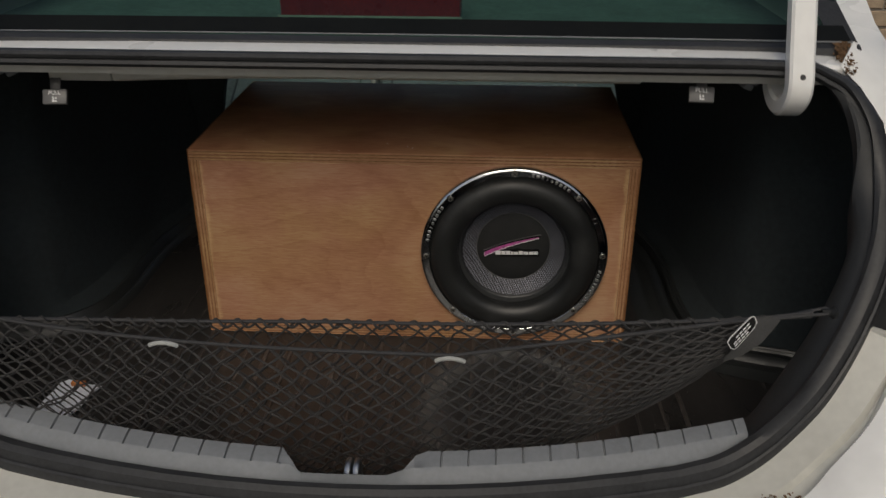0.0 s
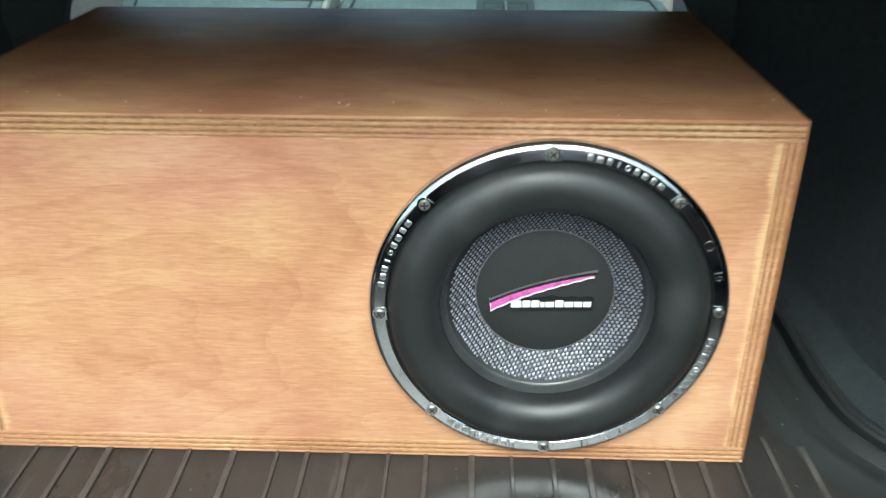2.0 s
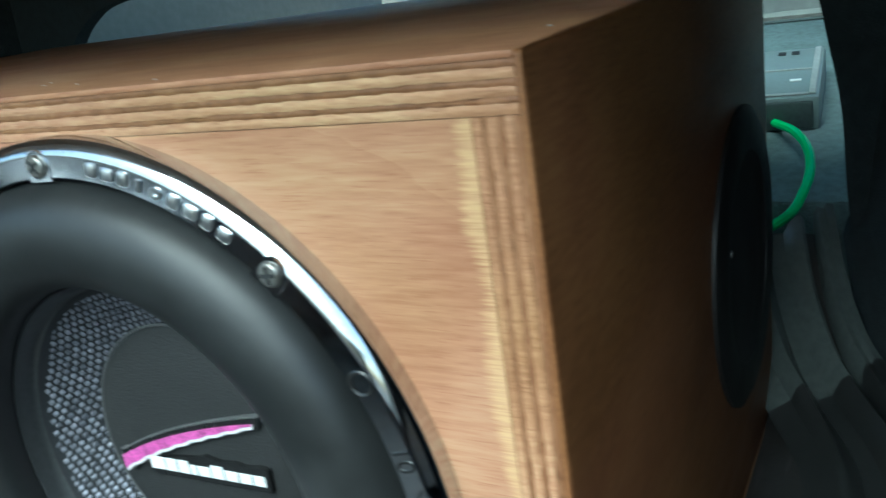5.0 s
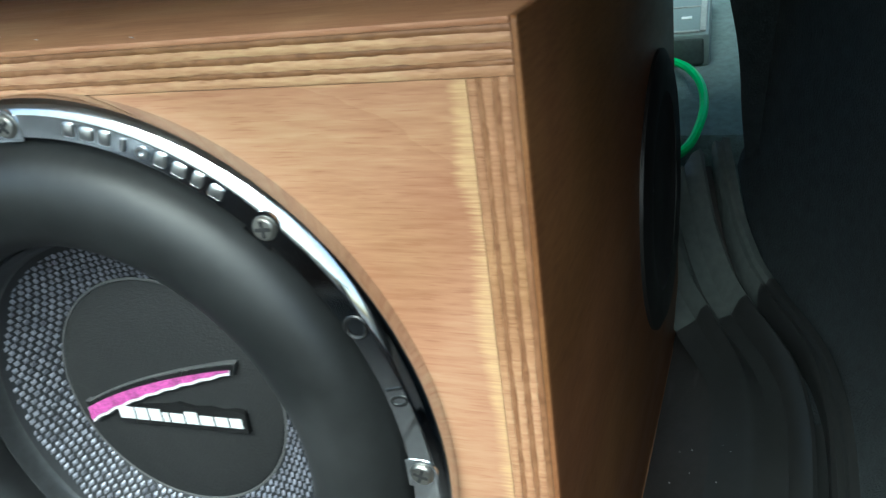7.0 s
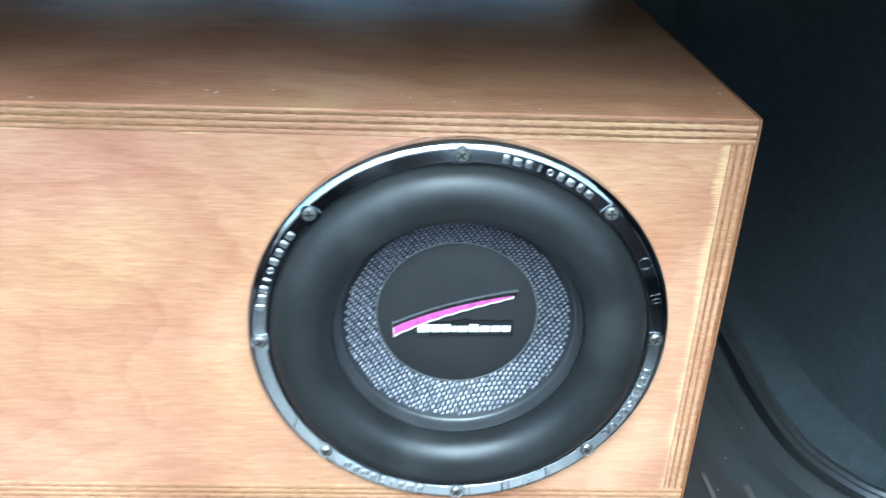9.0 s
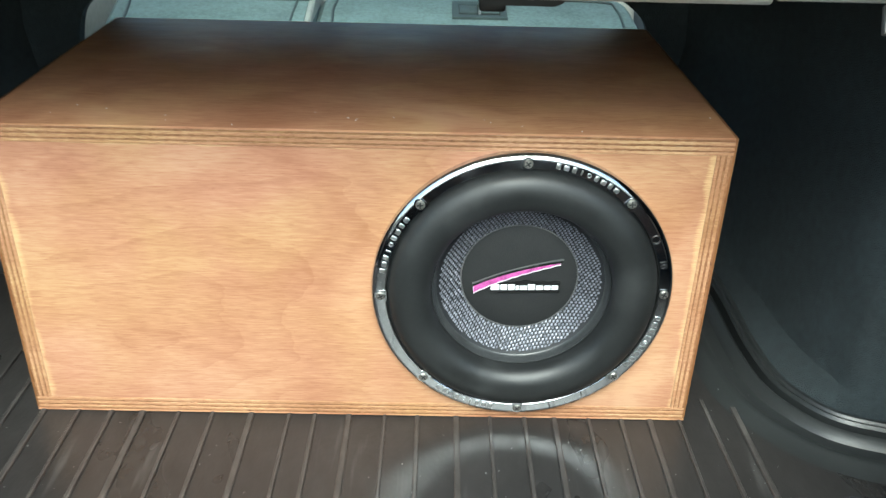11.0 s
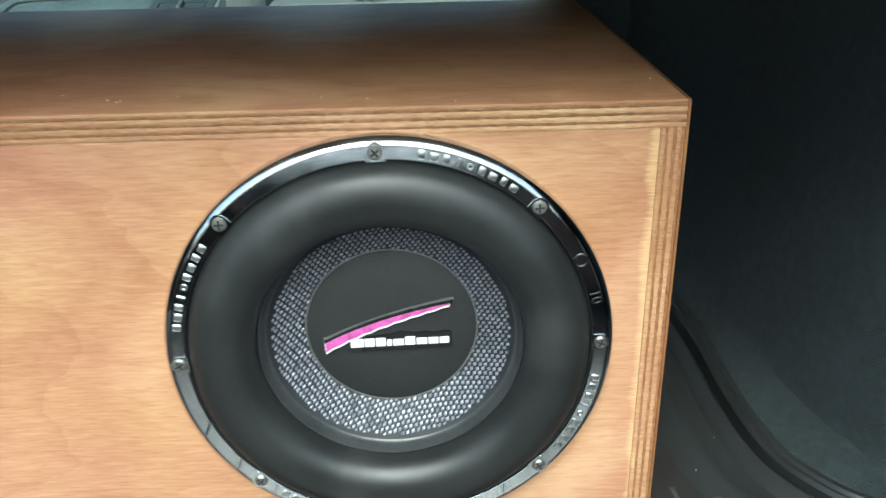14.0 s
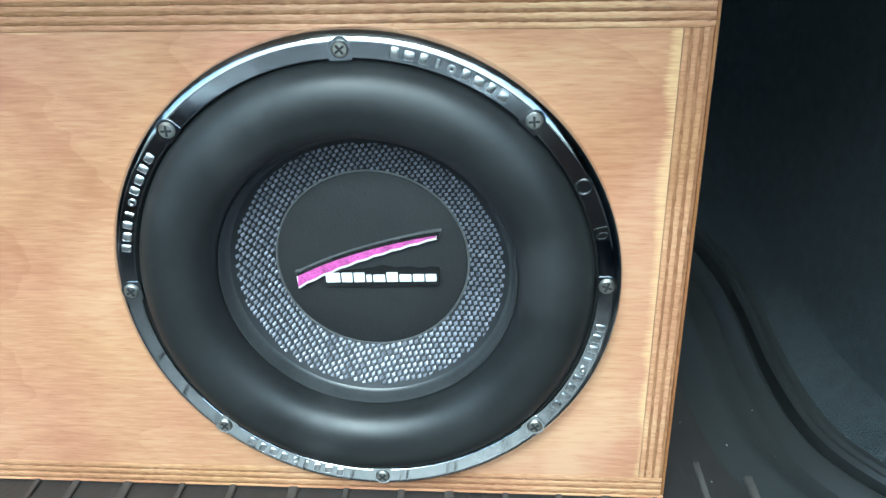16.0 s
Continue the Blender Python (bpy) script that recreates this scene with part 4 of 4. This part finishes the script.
for a0 in (10, -80, 100, -170):
    ring_bars(a0, a0 + 28)
part("raised_figure", moved(moved(text_mesh("10", 0.0095), pose(0, 0, 0, 90, 0, 0)), on_ring(76)), EMBLEM_BLACK, sub, smooth=False)
part("raised_mark", moved(lathe([(0.0032, -0.0003), (0.0040, -0.0007), (0.0046, -0.0003)], 24), on_ring(64)), EMBLEM_BLACK, sub)
for k in range(8):
    m = pose(0.130 * math.sin(radians(45 * k)), -0.0096, 0.130 * math.cos(radians(45 * k)), 0, 45 * k, 0)
    pad = slab([(0.0056 * math.cos(radians(a)), 0.0056 * math.sin(radians(a)) * 0.95 + 0.0005) for a in range(0, 181, 20)] + [(-0.0056, -0.0056), (0.0056, -0.0056)], "y", -0.0003, 0.001)
    sp = part("screw_seat", moved(pad, m), CHROME, sub)
    head = part("screw", moved(lathe([(0, -0.0019), (0.0034, -0.0017), (0.0041, -0.0011), (0.0044, -0.0003), (0.0044, 0.0)], 20), m), STEEL, sub)
    turn = random.uniform(0, 90)
    # black cross on the head paints the dark of its recess
    cross = join(block(-0.0028, 0.0028, -0.00205, -0.0008, -0.0006, 0.0006), block(-0.0006, 0.0006, -0.00205, -0.0008, -0.0028, -0.00061), block(-0.0006, 0.0006, -0.00205, -0.0008, 0.00061, 0.0028))
    part("recess", moved(cross, m @ pose(0, 0, 0, 0, turn, 0)), HOLLOW_BLACK, head, smooth=False)

# ---- cargo net ----
net = thing("cargo_net", (MID, -0.39, 0.02), "black elastic cargo net hung as a pocket behind the sill", "cargo net")
HALF = 0.475


def cord1(u):
    s = u / HALF
    return Vector((MID + u, -0.377 - 0.013 * s * s, 0.251 + (0.031 * s * s if s > 0 else -0.004 * min(1.0, -3 * s))))


def cord2(u):
    s = u / HALF
    if u > 0.115:                             # from the clip it runs straight up to the corner
        k = (u - 0.115) / (HALF - 0.115)
        return Vector((MID + u, -0.410 + 0.020 * k, 0.2345 + 0.052 * k))
    return Vector((MID + u, -0.410 + 0.018 * s * s, 0.236 - 0.012 * s * 0.5 + (0.0 if s > 0 else 0.030 * abs(s) ** 2.4)))


def foot(u):
    s = abs(u) / HALF
    return Vector((MID + u, -0.368 - 0.016 * s * s, min(0.022 + (0.275 * s ** 1.95 if u > 0 else 0.21 * s ** 6), 0.258)))


def net_sheet(top, bulge, seed):
    rnd = random.Random(seed)
    strands = []
    p, L, nseg = 0.0235, 0.235, 30
    count = int(2 * HALF / p) + 12
    for fam in (-1, 1):
        for k in range(-11, count):
            pts = []
            ph = rnd.uniform(0, 6)
            for i in range(nseg + 1):
                v = i / nseg
                u = -HALF + k * p + (v * L if fam > 0 else L - v * L) + 0.0024 * math.sin(v * 31 + ph) + 0.0014 * math.sin(v * 67 + 2 * ph)
                if abs(u) > HALF * 0.93:
                    if len(pts) > 1:
                        strands.append(pts)
                    pts = []
                    continue
                a, b = top(u), foot(u)
                q = a.lerp(b, v)
                q.y -= bulge * math.sin(math.pi * v) * (1 - (u / HALF) ** 2)
                q.z -= 0.006 * math.sin(u * 9 + seed) * math.sin(math.pi * v)
                pts.append(q)
            if len(pts) > 1:
                strands.append(pts)
    return join(*[tube(s, 0.00122, 4, cap=False) for s in strands])


for nm, top, bulge, seed in (("back_net", cord1, -0.012, 2), ("front_net", cord2, 0.022, 5)):
    ob = part(nm, net_sheet(top, bulge, seed), NYLON, net)
    ob["kind"] = "stuff"
us = [HALF * (k / 20 - 1) for k in range(41)]
part("cord", tube([cord1(u) for u in us], 0.0021, 8), CORD, net)
part("cord", tube([cord2(u) for u in us], 0.0021, 8), CORD, net)
part("bottom_cord", tube([foot(u) for u in us if u < 0.82 * HALF], 0.002, 6), NYLON, net)
wrap = []
for u in [HALF * (k / 300 - 1) * 0.93 for k in range(601)]:
    ph = u / 0.0235 * 2 * math.pi
    wrap.append(cord1(u) + Vector((0, 0.0034 * math.cos(ph), -0.002 + 0.0045 * math.sin(ph))))
part("wrapped_strand", tube(wrap, 0.0016, 5), NYLON, net)
for u in (-0.183, 0.115):
    c = cord2(u)
    part("clip", tube(spline([c + Vector((-0.015, -0.003, -0.0055)), c + Vector((-0.009, -0.004, -0.0025)), c + Vector((0.0, -0.004, -0.0012)), c + Vector((0.009, -0.004, -0.0025)), c + Vector((0.015, -0.003, -0.0055))], 4), 0.0024, 8), CLIP, net, "pale grey plastic cord clip")
for sgn in (1, -1):
    def q(a, y, z):
        return (MID + sgn * a, y, z - (0.0 if sgn > 0 else 0.026))
    web = sheet([[q(0.402, -0.402, 0.272), q(0.414, -0.401, 0.281), q(0.428, -0.398, 0.283), q(0.442, -0.394, 0.282)],
                 [q(0.398, -0.408, 0.254), q(0.412, -0.407, 0.263), q(0.428, -0.402, 0.270), q(0.443, -0.395, 0.280)],
                 [q(0.390, -0.404, 0.233), q(0.410, -0.403, 0.242), q(0.428, -0.400, 0.256), q(0.443, -0.395, 0.278)]])
    back = [(x, y + 0.003, z) for x, y, z in web[0]]
    part("corner_webbing", join(web, (back, web[1])), WEBBING, net, "dark grey webbing corner")
    part("hook_cord", tube(spline([q(0.436, -0.394, 0.280), q(0.475, -0.391, 0.284), q(0.489, -0.391, 0.286), q(0.493, -0.386, 0.286), q(0.487, -0.386, 0.289), q(0.462, -0.388, 0.284)], 4), 0.0017, 6), CORD, net)
    part("hook", moved(lathe([(0, -0.004), (0.006, -0.003), (0.007, 0.0), (0.004, 0.004), (0.004, 0.012)], 14), pose(MID + sgn * 0.496, -0.388, 0.286 if sgn > 0 else 0.260, 0, 0, sgn * 90)), TRIM_BLACK, net)
tagm = Matrix.Translation((0.212, -0.4125, 0.274)) @ pose(0, 0, 0, -12, -57, 6)
oval = [(-0.0195, -0.0022), (-0.0182, -0.0052), (-0.0150, -0.0062), (0.0110, -0.0056), (0.0172, -0.0040), (0.0205, 0.0018), (0.0192, 0.0042), (0.0150, 0.0050), (-0.0105, 0.0062), (-0.0165, 0.0050)]
tg = part("tag", moved(slab([(1.0 * a, b) for a, b in oval], "y", -0.0012, 0.0), tagm), WHITE, net, "black sewn tag with white outline and bars")
part("tag_face", moved(slab([(0.962 * a, 0.88 * b) for a, b in oval], "y", -0.0016, -0.0013), tagm), EMBLEM_BLACK, tg, smooth=False)
part("tag_bars", moved(join(*[block(-0.0150 + 0.0052 * k + 0.0012 * j, -0.0110 + 0.0052 * k + 0.0012 * j, -0.0020, -0.0017, z, z + 0.0011) for k in range(5) for j, z in enumerate((-0.0038, -0.0014, 0.0012)) if (k, j) not in ((4, 0), (0, 2))]), tagm), WHITE, tg, smooth=False)

# ---- loose paper under the net ----
rows = []
for i in range(9):
    rows.append([])
    for j in range(7):
        s, t = i / 8 - 0.5, j / 6 - 0.5
        rows[-1].append((-0.6185 + 0.057 * s + 0.016 * t, -0.205 + 0.078 * t, 0.004 + 0.010 * (0.5 + noise.noise(Vector((s * 3, t * 3, 1.7))))))
paper = thing("paper_packet", (-0.612, -0.215, 0.0), "crumpled white paper packet with orange print on the boot mat", "paper")
pv, pf = sheet(rows)
part("sheet", join((pv, pf), ([(x, y, z - 0.003) for x, y, z in pv], pf)), PAPER, paper)
part("print", block(-0.622, -0.602, -0.176, -0.169, 0.010, 0.016, 0.001), ORANGE, paper)

# ---- folded rear seat backs and the cabin beyond ----
def seat_z(y):
    return 0.010 + 0.15 * y


def seat_back(x0, x1, flare, hx, hy, lift, label):
    """A folded seat back seen from its carpeted rear: a sloping slab with piping and an anchor recess."""
    def top(y):
        return seat_z(y) + lift * (y - 0.55) / 0.6

    st = thing("folded_seat_back", ((x0 + x1) / 2, 0.85, 0.0), label, "seat back", "folded rear seat backs")
    rows = []
    for y, dz, dx in ((0.552, -0.12, 0.0), (0.546, -0.06, 0.0), (0.548, -0.022, 0.0), (0.560, -0.004, 0.004), (0.58, 0.0, 0.0), (0.75, 0.002, 0.0), (0.95, 0.003, 0.0), (1.10, 0.001, 0.004), (1.145, -0.002, 0.02), (1.165, -0.014, 0.035), (1.170, -0.05, 0.04), (1.165, -0.12, 0.04)):
        a, b = x0 - flare * (y - 0.55) + dx, x1 - dx
        z = top(y) + dz
        rows.append([(a, y, z - 0.10), (a + 0.003, y, z - 0.014), (a + 0.016, y, z)] + [(a + (b - a) * k / 8, y, z) for k in range(1, 8)] + [(b - 0.016, y, z), (b - 0.003, y, z - 0.014), (b, y, z - 0.10)])
    part("cushion", sheet(rows), SEAT_CARPET, st)
    line = [(x0 - flare * (y - 0.55) + 0.040, y, top(y) + 0.003) for y in (0.58, 0.75, 0.95, 1.07)]
    line += [(x0 - flare * 0.55 + 0.075, 1.115, top(1.11) + 0.003), ((x0 + x1) / 2, 1.120, top(1.11) + 0.003), (x1 - 0.075, 1.115, top(1.11) + 0.003)]
    line += [(x1 - 0.040, y, top(y) + 0.003) for y in (1.07, 0.95, 0.75, 0.58)]
    part("piping", tube(spline(line, 5), 0.0028, 5), SEAT_DARK, st)
    m = pose(hx, hy, top(hy) + 0.002, math.degrees(math.atan(0.15 + lift / 0.6)), 0, 0) @ Matrix.Scale(0.82, 4)
    part("recess_frame", moved(holed([(-0.066, -0.052), (0.066, -0.052), (0.066, 0.052), (-0.066, 0.052)], [(-0.050, -0.034), (0.050, -0.034), (0.050, 0.030), (-0.050, 0.030)], 0.0, -0.006), m @ pose(0, 0, 0, -90, 0, 0)), SEAT_DARK, st, "dark plastic anchor recess", smooth=False)
    part("recess_floor", moved(block(-0.0498, 0.0498, -0.0298, 0.0338, 0.0005, 0.0022), m), HOLLOW_BLACK, st)
    for a in (-0.026, 0.026):
        part("recess_flap", moved(block(a - 0.022, a + 0.022, -0.022, 0.027, 0.0025, 0.006, 0.001), m), SEAT_DARK, st)
    part("anchor_bar", moved(tube([(0, -0.03, 0.004), (0, -0.018, 0.014), (0, 0.018, 0.014), (0, 0.03, 0.004)], 0.0035, 8), m), STEEL, st)
    return st


wide = seat_back(-0.313, 0.318, 0.03, 0.0, 1.048, 0.0, "folded grey-green carpeted wide seat back with an anchor recess")
seat_back(-0.660, -0.317, 0.12, -0.380, 1.052, 0.035, "folded grey-green carpeted narrow seat back with an anchor recess")
solo("seat_divider", sheet([[(-0.330 - 0.02 * (y - 0.55) + dx, y, seat_z(y) + 0.045 * (y - 0.55) + h) for dx, h in ((0.005, -0.06), (0.005, 0.006), (0.008, 0.010), (0.015, 0.010), (0.018, 0.006), (0.018, -0.06))] for y in (0.552, 0.8, 1.0, 1.15)]),
     BEIGE, "pale strip between the two folded seat backs", "seat trim")
part("seat_rim", tube(spline([(-0.29, 1.165, seat_z(1.15) - 0.012), (-0.24, 1.178, seat_z(1.15) - 0.004), (-0.06, 1.182, seat_z(1.15) - 0.002), (0.19, 1.180, seat_z(1.15) - 0.002), (0.298, 1.165, seat_z(1.15) - 0.010)], 6), 0.007, 6), BEIGE, wide, "pale piped edge")
amp = thing("amplifier", (0.05, 0.79, seat_z(0.79)), "small grey-green amplifier lying on the seat back with a green wire", "amplifier")
am = Matrix.Translation((0.075, 0.705, seat_z(0.705) + 0.001)) @ pose(0, 0, 0, math.degrees(math.atan(0.15)), 0, 3)
part("case", moved(block(-0.10, 0.100, 0.0, 0.165, 0.0, 0.036, 0.004), am), MODULE, amp)
part("end_plate", moved(block(-0.094, 0.094, -0.0035, -0.0003, 0.004, 0.032, 0.002), am), SEAT_DARK, amp)
part("seam", moved(block(-0.096, 0.096, 0.085, 0.088, 0.0362, 0.0372), am), CLIP, amp)
part("rim", moved(join(block(0.090, 0.0965, 0.006, 0.158, 0.0362, 0.0385, 0.0008), block(-0.096, 0.0895, 0.004, 0.009, 0.0362, 0.0380, 0.0008)), am), CLIP, amp)
part("mark", moved(block(0.070, 0.081, 0.048, 0.054, 0.0362, 0.0370), am), WHITE, amp)
for k in range(2):
    part("slot", moved(block(0.052 + 0.014 * k, 0.060 + 0.014 * k, 0.140, 0.150, 0.0362, 0.0372), am), HOLLOW_BLACK, amp)
part("wire", tube(spline([(0.134, 0.702, 0.128), (0.157, 0.655, 0.130), (0.172, 0.62, 0.124), (0.178, 0.59, 0.112), (0.176, 0.56, 0.100), (0.166, 0.538, 0.085), (0.14, 0.515, 0.075), (0.10, 0.46, 0.08)], 6), 0.0042, 8), GREEN, amp, "bright green wire loop")
cabin = thing("cabin_shell", (MID, 1.6, -0.30), "pale beige cabin trim beyond the seats", "cabin", kind="structure")
part("cabin_floor", block(-0.86, 0.48, 0.545, 2.6, -0.32, -0.30), CARPET, cabin)
for s in (1, -1):
    part("door_trim", sheet([[(MID + s * a, y, z) for a, z in ((0.70, -0.3), (0.66, 0.0), (0.655, 0.12), (0.68, 0.16), (0.69, 0.30), (0.71, 0.46))] for y in (0.47, 0.9, 1.5, 2.4)]), DOOR, cabin)
part("dashboard", block(-0.84, 0.46, 2.3, 2.6, -0.3, 0.42, 0.02), SEAT_DARK, cabin)
for cx in (0.16, -0.54):
    fs = thing("front_seat", (cx, 1.65, -0.30), "pale beige front seat seen from behind", "seat", "front seats")
    part("backrest", moved(block(-0.235, 0.235, -0.05, 0.06, -0.1, 0.55, 0.045, 4), pose(cx, 1.40, -0.05, -14, 0, 0)), BEIGE, fs)
    part("seat_base", block(cx - 0.24, cx + 0.24, 1.50, 1.98, -0.29, -0.02, 0.04, 3), BEIGE, fs)
con = thing("centre_console", (-0.20, 1.6, -0.30), "pale beige centre console with a lidded armrest", "console")
part("console_body", block(-0.280, -0.085, 1.24, 2.1, -0.29, 0.13, 0.015, 3), BEIGE, con)
part("armrest_lid", block(-0.270, -0.095, 1.25, 1.55, 0.1305, 0.175, 0.012, 3), BEIGE, con)

# ---- mat ribs, one by one ----
rib = mesh("rib", *join(block(-0.0022, 0.0022, -0.42, 0.0, -0.0015, 0.0014, 0.0007, 1)), RIB)
RIBS = (-0.611, -0.581, -0.537, -0.504, -0.470, -0.435, -0.402, -0.371, -0.335, -0.301, -0.262, -0.224, -0.198, -0.164, -0.128, -0.095, -0.056, -0.022, 0.013, 0.043, 0.078, 0.111, 0.140, 0.170, 0.201, 0.231)
for k, x in enumerate(RIBS):
    y1 = 0.385 if -0.56 < x < 0.19 else 0.055 - 0.4 * max(0.0, x - 0.201)
    ob = new("rib", rib)
    ob.parent = mat
    ob.location = Vector((x, y1 - 0.02, 0.0)) - AT[mat]
    ob.scale.y = (y1 + 0.34) / 0.42
    ob.scale.x = (1.0, 1.35, 0.8)[k % 3]
    ob.rotation_euler.z = 0.025 if x > 0.19 else -0.025 if x < -0.56 else 0.0

# ---- pale crumbs and grit on the mat ----
random.seed(21)
grit = []
for k in range(210):
    x = random.uniform(-0.60, 0.24)
    if k > 170:
        x = random.uniform(0.182, 0.262)
    y = random.uniform(-0.34, -0.004) if x < 0.18 else random.uniform(-0.32, 0.25)
    r = random.uniform(0.0004, 0.0010) * random.uniform(0.5, 1)
    grit.append(moved(lathe([(0, -0.6 * r), (r, 0.0), (0, 0.6 * r)], 5), pose(x, y, 0.0003 + r * 0.4, random.uniform(60, 120), 0, random.uniform(0, 180))))
part("grit", join(*grit), CLIP, mat, "pale crumbs of grit")["kind"] = "stuff"

# ---- brick garden wall, one by one ----
bw = solo("garden_wall", block(0.3, 4.6, 3.30, 3.45, -0.60, 0.62), MORTAR, "tan brick garden wall beyond the car", "wall", "structure", smooth=False)
brick = mesh("brick", *block(-0.1075, 0.1075, -0.012, 0.05, -0.037, 0.037, 0.004, 1), BRICK)
for r in range(14):
    for c in range(19):
        ob = new("brick", brick)
        ob.parent = bw
        ob.location = Vector((0.43 + 0.225 * c + (0.11 if r % 2 else 0), 3.30, -0.55 + 0.086 * r)) - AT[bw]
